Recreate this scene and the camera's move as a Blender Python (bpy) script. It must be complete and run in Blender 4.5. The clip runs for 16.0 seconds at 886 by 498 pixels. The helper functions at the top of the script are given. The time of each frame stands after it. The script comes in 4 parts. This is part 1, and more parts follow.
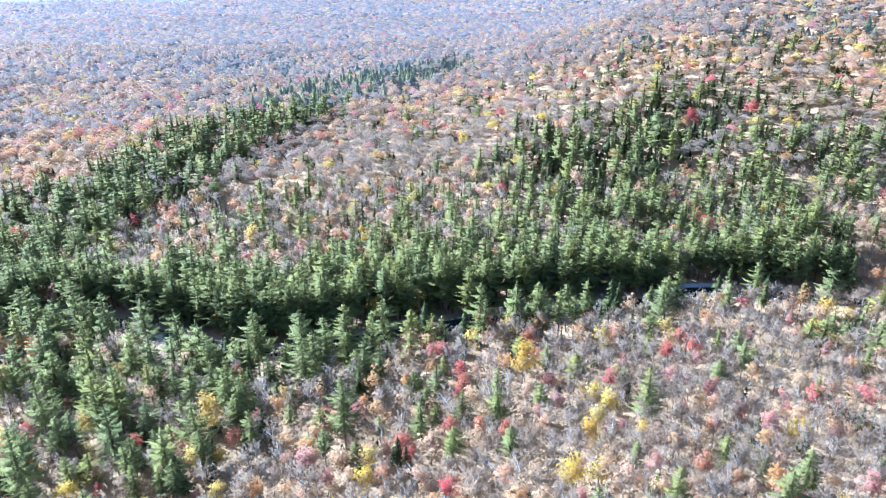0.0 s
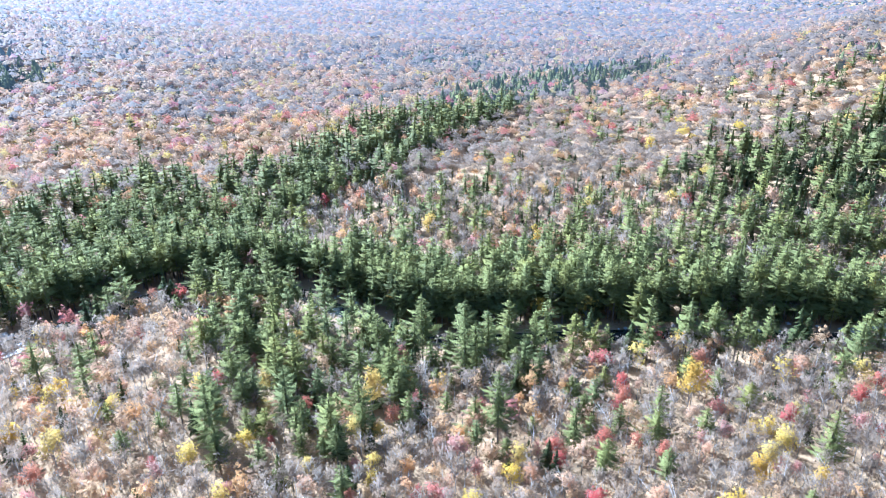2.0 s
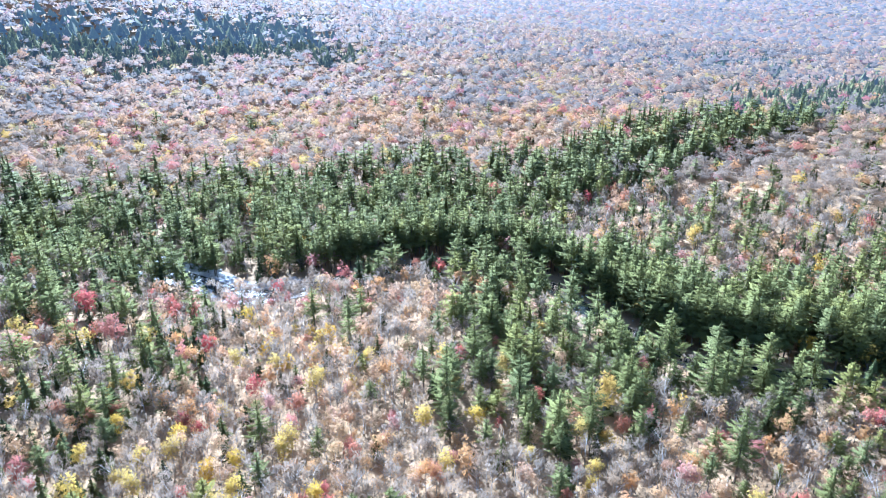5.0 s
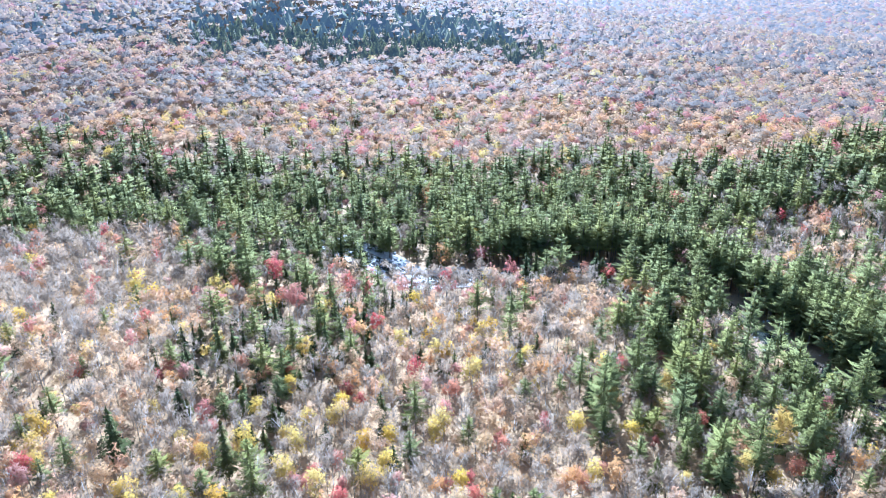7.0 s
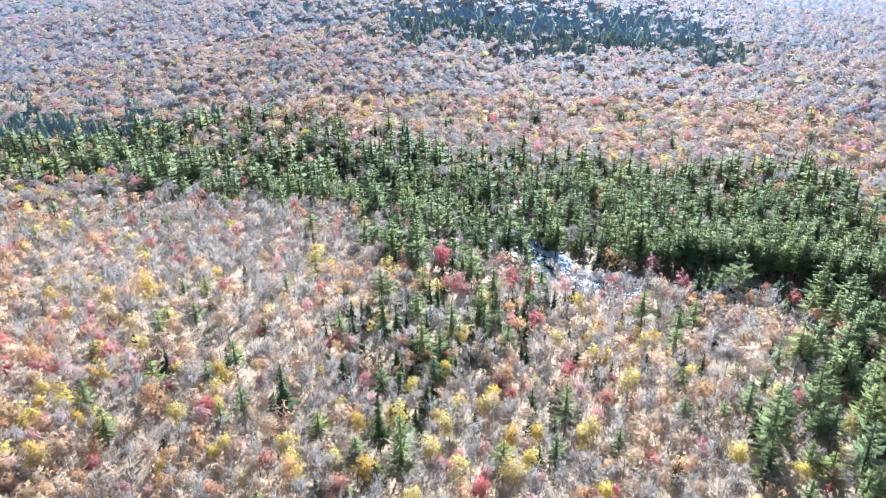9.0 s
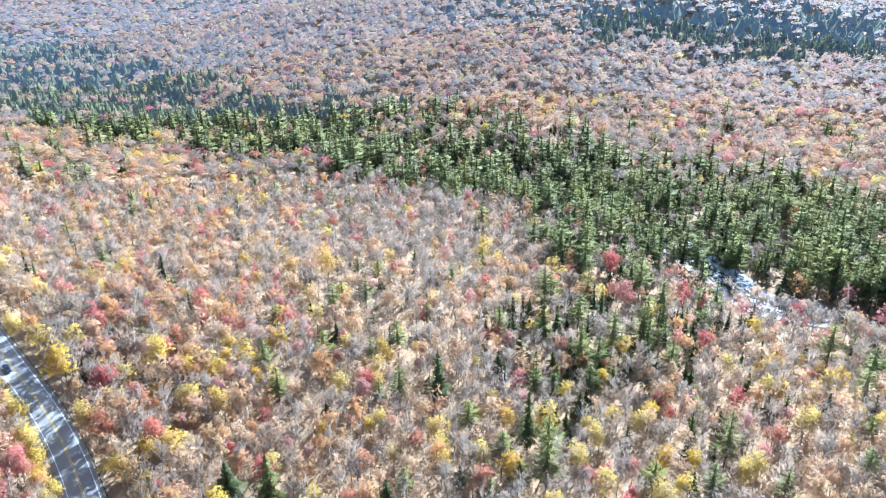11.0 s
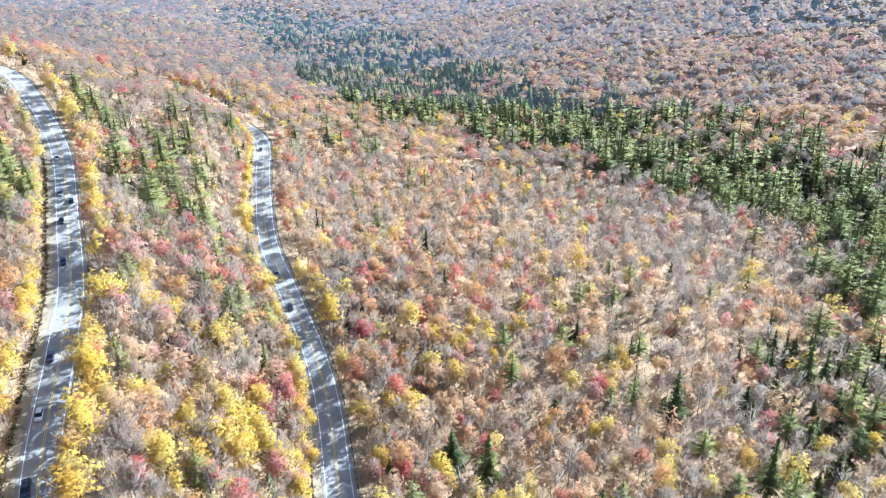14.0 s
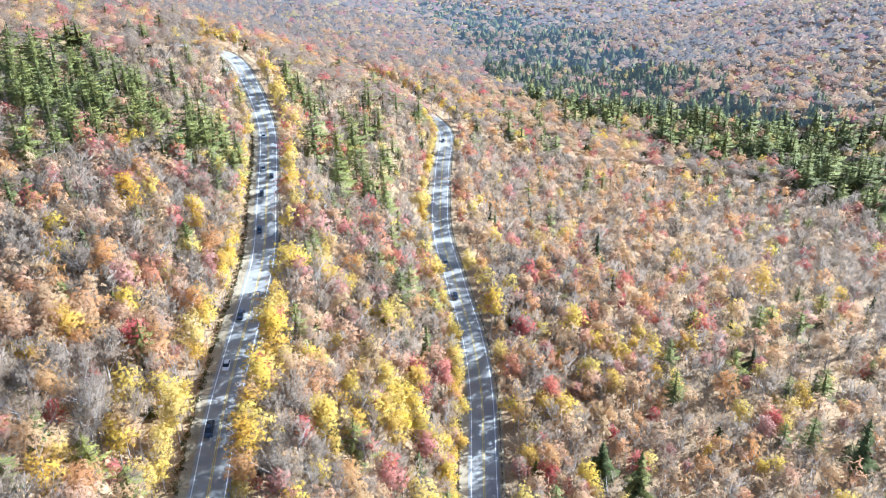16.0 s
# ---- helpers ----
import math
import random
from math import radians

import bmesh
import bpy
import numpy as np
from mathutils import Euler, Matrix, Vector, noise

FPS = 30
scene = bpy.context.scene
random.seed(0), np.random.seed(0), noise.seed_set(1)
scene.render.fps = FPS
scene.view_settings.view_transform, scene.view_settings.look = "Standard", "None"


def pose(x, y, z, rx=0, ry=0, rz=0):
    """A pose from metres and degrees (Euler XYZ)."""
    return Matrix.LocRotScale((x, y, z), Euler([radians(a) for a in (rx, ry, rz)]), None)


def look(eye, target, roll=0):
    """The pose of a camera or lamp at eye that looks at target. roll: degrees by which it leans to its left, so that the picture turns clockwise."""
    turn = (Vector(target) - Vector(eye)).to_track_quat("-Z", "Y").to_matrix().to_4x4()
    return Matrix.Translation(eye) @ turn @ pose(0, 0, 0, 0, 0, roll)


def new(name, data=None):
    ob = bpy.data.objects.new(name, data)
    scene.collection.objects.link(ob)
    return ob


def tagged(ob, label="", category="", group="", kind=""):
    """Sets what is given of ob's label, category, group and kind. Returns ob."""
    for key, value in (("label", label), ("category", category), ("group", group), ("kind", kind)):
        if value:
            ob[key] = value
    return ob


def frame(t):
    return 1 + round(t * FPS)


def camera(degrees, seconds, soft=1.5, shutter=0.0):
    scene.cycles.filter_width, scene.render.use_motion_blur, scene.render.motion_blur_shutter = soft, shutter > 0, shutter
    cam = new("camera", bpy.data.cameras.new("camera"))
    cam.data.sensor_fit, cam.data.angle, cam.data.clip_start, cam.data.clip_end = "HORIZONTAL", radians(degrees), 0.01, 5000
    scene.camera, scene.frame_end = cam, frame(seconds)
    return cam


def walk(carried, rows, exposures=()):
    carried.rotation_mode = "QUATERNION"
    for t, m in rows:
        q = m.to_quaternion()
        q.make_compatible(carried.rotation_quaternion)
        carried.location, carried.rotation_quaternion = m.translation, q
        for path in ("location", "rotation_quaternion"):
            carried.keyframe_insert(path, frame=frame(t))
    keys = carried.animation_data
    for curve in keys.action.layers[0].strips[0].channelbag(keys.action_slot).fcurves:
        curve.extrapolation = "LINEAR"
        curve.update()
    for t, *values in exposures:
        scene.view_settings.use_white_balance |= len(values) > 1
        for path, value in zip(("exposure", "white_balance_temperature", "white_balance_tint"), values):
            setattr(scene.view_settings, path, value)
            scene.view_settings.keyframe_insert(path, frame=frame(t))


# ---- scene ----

# ---------------- camera ----------------
cam = camera(64.9, 16.0, soft=1.05)
EYE = (0.0, 0.0, 150.0)
PATH = [
    (0.0, 0.0, -22.87, -0.60), (0.5, 3.84, -22.86, -0.61), (1.0, 7.64, -22.86, -0.63), (1.5, 11.42, -22.87, -0.65),
    (2.0, 15.19, -22.88, -0.67), (2.5, 18.94, -22.88, -0.68), (3.0, 22.69, -22.89, -0.69), (3.5, 26.42, -22.92, -0.69),
    (4.0, 30.14, -22.95, -0.69), (6.5, 48.94, -23.01, -0.69), (7.0, 52.67, -23.04, -0.69), (7.5, 56.38, -23.07, -0.69),
    (8.0, 60.08, -23.10, -0.68), (8.5, 63.78, -23.14, -0.67), (9.0, 67.47, -23.18, -0.66), (11.5, 86.08, -23.31, -0.62),
    (12.0, 89.80, -23.34, -0.60), (12.5, 93.52, -23.35, -0.58), (13.0, 97.26, -23.35, -0.57), (13.5, 101.01, -23.36, -0.57),
    (14.0, 104.76, -23.37, -0.58), (14.5, 108.53, -23.39, -0.59), (15.0, 112.30, -23.41, -0.61), (15.5, 116.05, -23.42, -0.62),
    (16.0, 119.81, -23.44, -0.63)]
walk(cam, [(t, pose(*EYE, 90 + tilt, 0, turn) @ pose(0, 0, 0, 0, 0, lean)) for t, turn, tilt, lean in PATH],
     exposures=[(0.0, 2.24, 4300, 8), (6.5, 2.2, 4300, 8), (9.0, 2.16, 4400, 7), (13.0, 2.03, 4650, 6), (16.0, 1.96, 4770, 6)])

# ---------------- light ----------------
SUN_HEADING, SUN_HEIGHT = 54.0, 34.0
world = bpy.data.worlds.new("sky")
scene.world = world
world.use_nodes = True
wn = world.node_tree.nodes
sky = wn.new("ShaderNodeTexSky")
sky.sky_type = "NISHITA"
sky.sun_disc = False
sky.sun_elevation = radians(SUN_HEIGHT)
sky.sun_rotation = radians(-SUN_HEADING)
sky.air_density, sky.dust_density = 1.0, 2.0
wn["Background"].inputs["Strength"].default_value = 0.055
world.node_tree.links.new(sky.outputs[0], wn["Background"].inputs["Color"])
sun = new("sun", bpy.data.lights.new("sun", "SUN"))
sun.data.energy, sun.data.angle, sun.data.color = 4.8, radians(0.53), (1.0, 0.95, 0.88)
h, e = radians(SUN_HEADING), radians(SUN_HEIGHT)
sun.matrix_world = look(Vector((-math.sin(h) * math.cos(e), math.cos(h) * math.cos(e), math.sin(e))) * 900, (0, 0, 0))


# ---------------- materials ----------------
# emission colour of the haze painted onto far woods and hills
HAZE_BLUE = (0.58, 0.76, 1.0, 1.0)


def rgb(c):
    return (c[0], c[1], c[2], 1.0)


def ramp_node(nt, colours, source):
    n = nt.nodes.new("ShaderNodeValToRGB")
    el = n.color_ramp.elements
    while len(el) < len(colours):
        el.new(0.5)
    for i, c in enumerate(colours):
        el[i].position = i / max(1, len(colours) - 1)
        el[i].color = rgb(c)
    nt.links.new(source, n.inputs["Fac"])
    return n


def leafy(name, colours, translucent=0.4, gloss=0.03, flake=0.12, gaps=0.0, grain=0.22, haze_glow=0.0):
    """Foliage or twigs: the tree's own tint, each spray a little lighter or darker, fine leaf grain with gaps, light
    through the leaf; far woods add painted haze as emission.
    """
    m = bpy.data.materials.new(name)
    m.use_nodes = True
    nt = m.node_tree
    bsdf = nt.nodes["Principled BSDF"]
    bsdf.inputs["Roughness"].default_value = 0.65
    bsdf.inputs["Specular IOR Level"].default_value = gloss
    # haze imitated by a faint blue emission of the leaves themselves
    if haze_glow:
        bsdf.inputs["Emission Color"].default_value = HAZE_BLUE
        bsdf.inputs["Emission Strength"].default_value = haze_glow / (1 - translucent)
    info = nt.nodes.new("ShaderNodeObjectInfo")
    att = nt.nodes.new("ShaderNodeAttribute")
    att.attribute_name = "tint"
    add = nt.nodes.new("ShaderNodeMath")
    nt.links.new(info.outputs["Random"], add.inputs[0])
    nt.links.new(att.outputs["Fac"], add.inputs[1])
    fr = nt.nodes.new("ShaderNodeMath")
    fr.operation = "FRACT"
    nt.links.new(add.outputs[0], fr.inputs[0])
    ramp = ramp_node(nt, colours, fr.outputs[0])
    spray = nt.nodes.new("ShaderNodeAttribute")
    spray.attribute_name = "spray"
    leaf = nt.nodes.new("ShaderNodeTexNoise")
    leaf.inputs["Scale"].default_value, leaf.inputs["Detail"].default_value = 1.0, 1.5
    nt.links.new(spray.outputs["Vector"], leaf.inputs["Vector"])
    geo = nt.nodes.new("ShaderNodeNewGeometry")
    var = nt.nodes.new("ShaderNodeMapRange")
    var.inputs["To Min"].default_value, var.inputs["To Max"].default_value = 1 - flake, 1 + flake
    nt.links.new(geo.outputs["Random Per Island"], var.inputs["Value"])
    fine = nt.nodes.new("ShaderNodeMapRange")
    fine.inputs["From Min"].default_value, fine.inputs["From Max"].default_value = 0.35, 0.7
    fine.inputs["To Min"].default_value, fine.inputs["To Max"].default_value = 1 - grain, 1 + grain
    nt.links.new(leaf.outputs["Fac"], fine.inputs["Value"])
    both = nt.nodes.new("ShaderNodeMath")
    both.operation = "MULTIPLY"
    nt.links.new(var.outputs[0], both.inputs[0])
    nt.links.new(fine.outputs[0], both.inputs[1])
    mul = nt.nodes.new("ShaderNodeMix")
    mul.data_type, mul.blend_type = "RGBA", "MULTIPLY"
    mul.inputs["Factor"].default_value = 1.0
    nt.links.new(ramp.outputs[0], mul.inputs["A"])
    nt.links.new(both.outputs[0], mul.inputs["B"])
    nt.links.new(mul.outputs["Result"], bsdf.inputs["Base Color"])
    surface = bsdf.outputs[0]
    if translucent:
        tr = nt.nodes.new("ShaderNodeBsdfTranslucent")
        nt.links.new(mul.outputs["Result"], tr.inputs["Color"])
        mix = nt.nodes.new("ShaderNodeMixShader")
        mix.inputs[0].default_value = translucent
        nt.links.new(surface, mix.inputs[1])
        nt.links.new(tr.outputs[0], mix.inputs[2])
        surface = mix.outputs[0]
    if gaps:
        keep = nt.nodes.new("ShaderNodeMath")
        keep.operation = "GREATER_THAN"
        keep.inputs[1].default_value = 0.36 + 0.28 * gaps
        nt.links.new(leaf.outputs["Fac"], keep.inputs[0])
        clear = nt.nodes.new("ShaderNodeBsdfTransparent")
        cutout = nt.nodes.new("ShaderNodeMixShader")
        nt.links.new(keep.outputs[0], cutout.inputs[0])
        nt.links.new(clear.outputs[0], cutout.inputs[1])
        nt.links.new(surface, cutout.inputs[2])
        surface = cutout.outputs[0]
    nt.links.new(surface, nt.nodes["Material Output"].inputs["Surface"])
    return m


def mottled(name, colours, scales, rough=0.8, bump=0.0, spec=0.3, detail=4.0, metal=0.0):
    """A surface whose colour wanders over a ramp at two scales (metres), with relief."""
    m = bpy.data.materials.new(name)
    m.use_nodes = True
    nt = m.node_tree
    bsdf = nt.nodes["Principled BSDF"]
    bsdf.inputs["Roughness"].default_value = rough
    bsdf.inputs["Specular IOR Level"].default_value = spec
    bsdf.inputs["Metallic"].default_value = metal
    co = nt.nodes.new("ShaderNodeNewGeometry")
    outs = []
    for s in scales:
        n = nt.nodes.new("ShaderNodeTexNoise")
        n.inputs["Scale"].default_value = 1.0 / s
        n.inputs["Detail"].default_value = detail
        n.inputs["Roughness"].default_value = 0.6
        nt.links.new(co.outputs["Position"], n.inputs["Vector"])
        outs.append(n.outputs["Fac"])
    mixv = nt.nodes.new("ShaderNodeMath")
    mixv.operation = "ADD"
    nt.links.new(outs[0], mixv.inputs[0])
    nt.links.new(outs[-1], mixv.inputs[1])
    sc = nt.nodes.new("ShaderNodeMapRange")
    sc.inputs["From Min"].default_value, sc.inputs["From Max"].default_value = 0.7, 1.3
    nt.links.new(mixv.outputs[0], sc.inputs["Value"])
    ramp = ramp_node(nt, colours, sc.outputs[0])
    nt.links.new(ramp.outputs[0], bsdf.inputs["Base Color"])
    if bump:
        b = nt.nodes.new("ShaderNodeBump")
        b.inputs["Strength"].default_value = 0.7
        b.inputs["Distance"].default_value = bump
        nt.links.new(outs[-1], b.inputs["Height"])
        nt.links.new(b.outputs[0], bsdf.inputs["Normal"])
    return m


# tints of each kind, and how much light its leaves let through
FOLIAGE = {
    "pine": ([(0.15, 0.153, 0.048), (0.20, 0.198, 0.057), (0.16, 0.167, 0.06), (0.215, 0.20, 0.048)], 0.34),
    "spruce": ([(0.062, 0.073, 0.028), (0.09, 0.10, 0.034), (0.135, 0.13, 0.038)], 0.15),
    "bare": ([(0.262, 0.203, 0.146), (0.285, 0.222, 0.164), (0.28, 0.20, 0.132), (0.262, 0.212, 0.158), (0.30, 0.21, 0.127)], 0.5),
    "orange": ([(0.51, 0.32, 0.155), (0.51, 0.345, 0.19), (0.50, 0.30, 0.185), (0.50, 0.255, 0.085), (0.48, 0.34, 0.175)], 0.55),
    "yellow": ([(0.56, 0.375, 0.045), (0.57, 0.405, 0.08), (0.53, 0.385, 0.11), (0.53, 0.315, 0.04)], 0.45),
    "red": ([(0.45, 0.17, 0.12), (0.46, 0.25, 0.19), (0.43, 0.095, 0.08), (0.45, 0.21, 0.11)], 0.45)}
GAPS = {"pine": 0.40, "spruce": 0.34, "bare": 0.70, "orange": 0.50, "yellow": 0.40, "red": 0.42}
LEAF = {k: leafy(k + "_foliage", *v, gaps=GAPS[k]) for k, v in FOLIAGE.items()}


def massed(kind, shade_scale, twiggy):
    """A whole crown seen from afar: leaves and twigs together, its colour darkened to stand in for shade in the gaps
    between, and for the dimming of haze.
    """
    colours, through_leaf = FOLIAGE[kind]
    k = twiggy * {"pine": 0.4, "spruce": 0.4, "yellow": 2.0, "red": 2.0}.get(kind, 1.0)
    return [tuple(shade_scale * (c * (1 - k) + t * k) for c, t in zip(col, (0.26, 0.20, 0.16))) for col in colours], through_leaf


# darker copies of FOLIAGE: crown shade is put into the base colour
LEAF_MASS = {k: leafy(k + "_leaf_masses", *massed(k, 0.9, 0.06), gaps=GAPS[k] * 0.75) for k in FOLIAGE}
# from here on haze is painted in as blue emission, stronger with distance
LEAF_HILL = {k: leafy(k + "_haze_glow_masses_of_the_hills", *massed(k, 0.78, 0.1), flake=0.08, grain=0.15, gaps=0.2, haze_glow=0.015) for k in FOLIAGE}
LEAF_FAR = {k: leafy(k + "_haze_glow_masses_beyond", *massed(k, 0.68, 0.12), flake=0.08, grain=0.12, haze_glow=0.032) for k in FOLIAGE}
LEAF_FARTHER = {k: leafy(k + "_haze_glow_masses_distant", *massed(k, 0.68, 0.12), flake=0.06, grain=0.1, haze_glow=0.048) for k in FOLIAGE}
LEAF_LAST = {k: leafy(k + "_haze_glow_masses_most_distant", *massed(k, 0.68, 0.12), flake=0.06, grain=0.1, haze_glow=0.06) for k in FOLIAGE}
BARK_PALE = mottled("pale_bark", [(0.22, 0.19, 0.16), (0.42, 0.38, 0.34)], (0.5, 0.1), 0.85)
BARK_DARK = mottled("dark_bark", [(0.09, 0.07, 0.055), (0.20, 0.16, 0.13)], (0.5, 0.1), 0.9)
LITTER = mottled("leaf_litter", [(0.20, 0.135, 0.068), (0.30, 0.20, 0.10), (0.38, 0.25, 0.13), (0.41, 0.25, 0.105)], (9.0, 0.7), 0.95, 0.25)
ASPHALT = mottled("asphalt", [(0.23, 0.216, 0.195), (0.32, 0.303, 0.268)], (6.0, 0.3), 0.85, 0.01)
WHITE_PAINT = mottled("white_road_paint", [(0.62, 0.62, 0.60), (0.82, 0.82, 0.80)], (2.0, 0.2), 0.7)
YELLOW_PAINT = mottled("yellow_road_paint", [(0.55, 0.38, 0.06), (0.75, 0.55, 0.10)], (2.0, 0.2), 0.7)
GRAVEL = mottled("river_gravel", [(0.30, 0.28, 0.25), (0.52, 0.50, 0.46), (0.68, 0.66, 0.62)], (5.0, 0.6), 0.9, 0.15)


# ---------------- shape of the land ----------------
def polar(heading, dist):
    a = np.radians(heading)
    return -np.sin(a) * dist, np.cos(a) * dist


# spot heights: heading in degrees, distance and height in metres
SPOTS_NEAR = [
    (-45, 150, 12), (-40, 300, 6), (-20, 170, 6), (-20, 309, 1), (0, 150, 6), (2, 258, 1), (16, 256, 0), (25, 150, 5),
    (30, 322, 0), (45, 200, 5), (57, 320, 0), (60, 150, 6), (66, 395, 1), (75, 250, 7), (90, 180, 8), (92, 320, 8),
    (90, 480, 3), (105, 250, 11), (105, 450, 12), (150, 110, 46), (150, 350, 76), (150, 650, 108), (150, 950, 130),
    (170, 200, 70), (-170, 100, 45), (-90, 150, 15), (40, 20, 20)]
SPOTS_SPUR = [
    (-40, 550, 60), (-40, 900, 160), (-20, 430, 12), (-20, 520, 40), (-20, 900, 99), (-20, 1400, 60), (-10, 470, 18),
    (-10, 550, 34), (-10, 850, 54), (-10, 1300, 10), (0, 420, 5), (0, 500, 12), (0, 780, 19), (0, 1200, 2), (10, 640, 14), (10, 900, 0)]
SPOTS_FAR = [
    (20, 1500, 0), (0, 2600, -5), (30, 560, 3), (30, 1000, 22), (33, 2500, 0), (43, 468, 2), (45, 1000, 46), (60, 480, 2),
    (62, 830, 40), (65, 1100, 106), (65, 2000, 120), (85, 600, 3), (88, 900, 38), (88, 1400, 80), (105, 1300, 14), (105, 2000, 70),
    (110, 770, 4), (118, 1364, 4), (120, 2500, 70), (0, 4500, 60), (60, 4500, 150), (120, 4500, 150), (180, 3000, 250), (-90, 3000, 250),
    (137, 800, 72), (128, 800, 46), (125, 1300, 32), (137, 1400, 60)]
ROAD_LOW = [(-60, -25, 1), (-100, -46, 4), (-139, -67, 8), (-175, -86, 12), (-201, -103, 16), (-232, -127, 20), (-272, -157, 26),
            (-337, -193, 32), (-396, -224, 36), (-431, -258, 38), (-461, -298, 39), (-489, -335, 40), (-525, -390, 42)]
ROAD_HIGH = [(-45, -80, 35), (-62, -93, 38), (-78, -105, 40), (-103, -124, 44), (-135, -146, 48), (-164, -167, 51), (-200, -198, 56),
             (-250, -242, 63), (-280, -273, 68), (-312, -311, 75), (-341, -350, 82), (-352, -380, 86), (-345, -420, 90)]
RIVER = [(*polar(a, d), z) for a, d, z in (
    (-50, 400, 1), (-25, 328, 1), (-20, 309, 0.8), (-8, 282, 0.7), (7, 260, 0.5), (16, 257, 0.4), (24, 285, 0.3), (30, 320, 0.2),
    (38, 334, 0.1), (47, 322, 0), (55, 316, 0), (59, 343, -0.1), (66, 398, -0.3), (75, 440, -0.5), (90, 560, -1), (105, 800, -2), (116, 1200, -3))]


def smooth_line(points, step=3.0):
    """A rounded line through the points, resampled to even steps."""
    p = np.array(points, float)
    p = np.vstack([2 * p[0] - p[1], p, 2 * p[-1] - p[-2]])
    out = []
    for i in range(1, len(p) - 2):
        t = np.linspace(0, 1, 40, endpoint=False)[:, None]
        a, b, c, d = p[i - 1:i + 3]
        out.append(0.5 * (2 * b + (c - a) * t + (2 * a - 5 * b + 4 * c - d) * t ** 2 + (3 * b - a - 3 * c + d) * t ** 3))
    q = np.vstack(out + [p[-2:-1]])
    s = np.concatenate([[0], np.cumsum(np.linalg.norm(np.diff(q[:, :2], axis=0), axis=1))])
    n = np.arange(0, s[-1], step)
    return np.stack([np.interp(n, s, q[:, k]) for k in range(3)], 1)


LOW, HIGH, STREAM = smooth_line(ROAD_LOW), smooth_line(ROAD_HIGH), smooth_line(RIVER, 6.0)


def nearest(line, x, y):
    """Distance to the line and its height there, and the signed side (positive: left of its run)."""
    x, y = np.asarray(x, float), np.asarray(y, float)
    dist, hgt, side = np.full(x.shape, 1e9), np.zeros(x.shape), np.zeros(x.shape)
    tang = np.gradient(line[:, :2], axis=0)
    for k in range(0, len(x), 4000):
        dx = x[k:k + 4000, None] - line[None, :, 0]
        dy = y[k:k + 4000, None] - line[None, :, 1]
        d2 = dx * dx + dy * dy
        j = d2.argmin(1)
        r = np.arange(len(j))
        dist[k:k + 4000] = np.sqrt(d2[r, j])
        hgt[k:k + 4000] = line[j, 2]
        side[k:k + 4000] = np.sign(tang[j, 0] * dy[r, j] - tang[j, 1] * dx[r, j])
    return dist, hgt, side


def hashed(i, j, seed):
    v = np.sin(i * 127.1 + j * 311.7 + seed * 74.7) * 43758.5453
    return v - np.floor(v)


def wander(x, y, scale, seed=0):
    """Smooth noise from 0 to 1 with features about scale metres wide."""
    u, v = np.asarray(x) / scale, np.asarray(y) / scale
    i, j = np.floor(u), np.floor(v)
    f, g = u - i, v - j
    f, g = f * f * (3 - 2 * f), g * g * (3 - 2 * g)
    a, b, c, d = hashed(i, j, seed), hashed(i + 1, j, seed), hashed(i, j + 1, seed), hashed(i + 1, j + 1, seed)
    return (a * (1 - f) + b * f) * (1 - g) + (c * (1 - f) + d * f) * g


def warped(x, y):
    r = np.hypot(x, y) + 1e-6
    s = np.log1p(r / 150.0) / r
    return np.stack([x * s, y * s], -1)


def plate(d):
    return np.where(d > 1e-9, d * d * np.log(d + 1e-12), 0.0)


spots = [(*polar(a, d), z) for a, d, z in SPOTS_NEAR + SPOTS_SPUR + SPOTS_FAR]
spots += [tuple(p) for p in LOW[::14]] + [tuple(p) for p in HIGH[::14]]
spots = np.array(spots)
sw = warped(spots[:, 0], spots[:, 1])
n = len(spots)
A = np.zeros((n + 3, n + 3))
A[:n, :n] = plate(np.linalg.norm(sw[:, None] - sw[None], axis=-1)) + np.eye(n) * 2e-3
A[:n, n:] = np.c_[np.ones(n), sw]
A[n:, :n] = A[:n, n:].T
PLATE_W = np.linalg.solve(A, np.concatenate([spots[:, 2], np.zeros(3)]))


def step01(a, b, v):
    t = np.clip((v - a) / (b - a), 0, 1)
    return t * t * (3 - 2 * t)


def land(x, y):
    """Height of the ground."""
    x, y = np.asarray(x, float).ravel(), np.asarray(y, float).ravel()
    z = np.empty(len(x))
    for k in range(0, len(x), 20000):
        w = warped(x[k:k + 20000], y[k:k + 20000])
        ph = plate(np.linalg.norm(w[:, None] - sw[None], axis=-1))
        z[k:k + 20000] = ph @ PLATE_W[:n] + PLATE_W[n] + w @ PLATE_W[n + 1:]
    r = np.hypot(x, y)
    z += (wander(x, y, 60, 3) - 0.5) * 5 + (wander(x, y, 18, 4) - 0.5) * 1.6 + (wander(x, y, 300, 5) - 0.5) * np.clip(r / 100 - 4, 0, 26)
    near = r < 900
    for line, w0, w1, drop in ((STREAM, 9, 40, 0.9), (LOW, 8, 30, 0.3), (HIGH, 8, 30, 0.3)):
        d, hz, _ = nearest(line, x[near], y[near])
        k = 1 - step01(w0, w1, d)
        z[near] = z[near] * (1 - k) + (hz - drop) * k
    return z


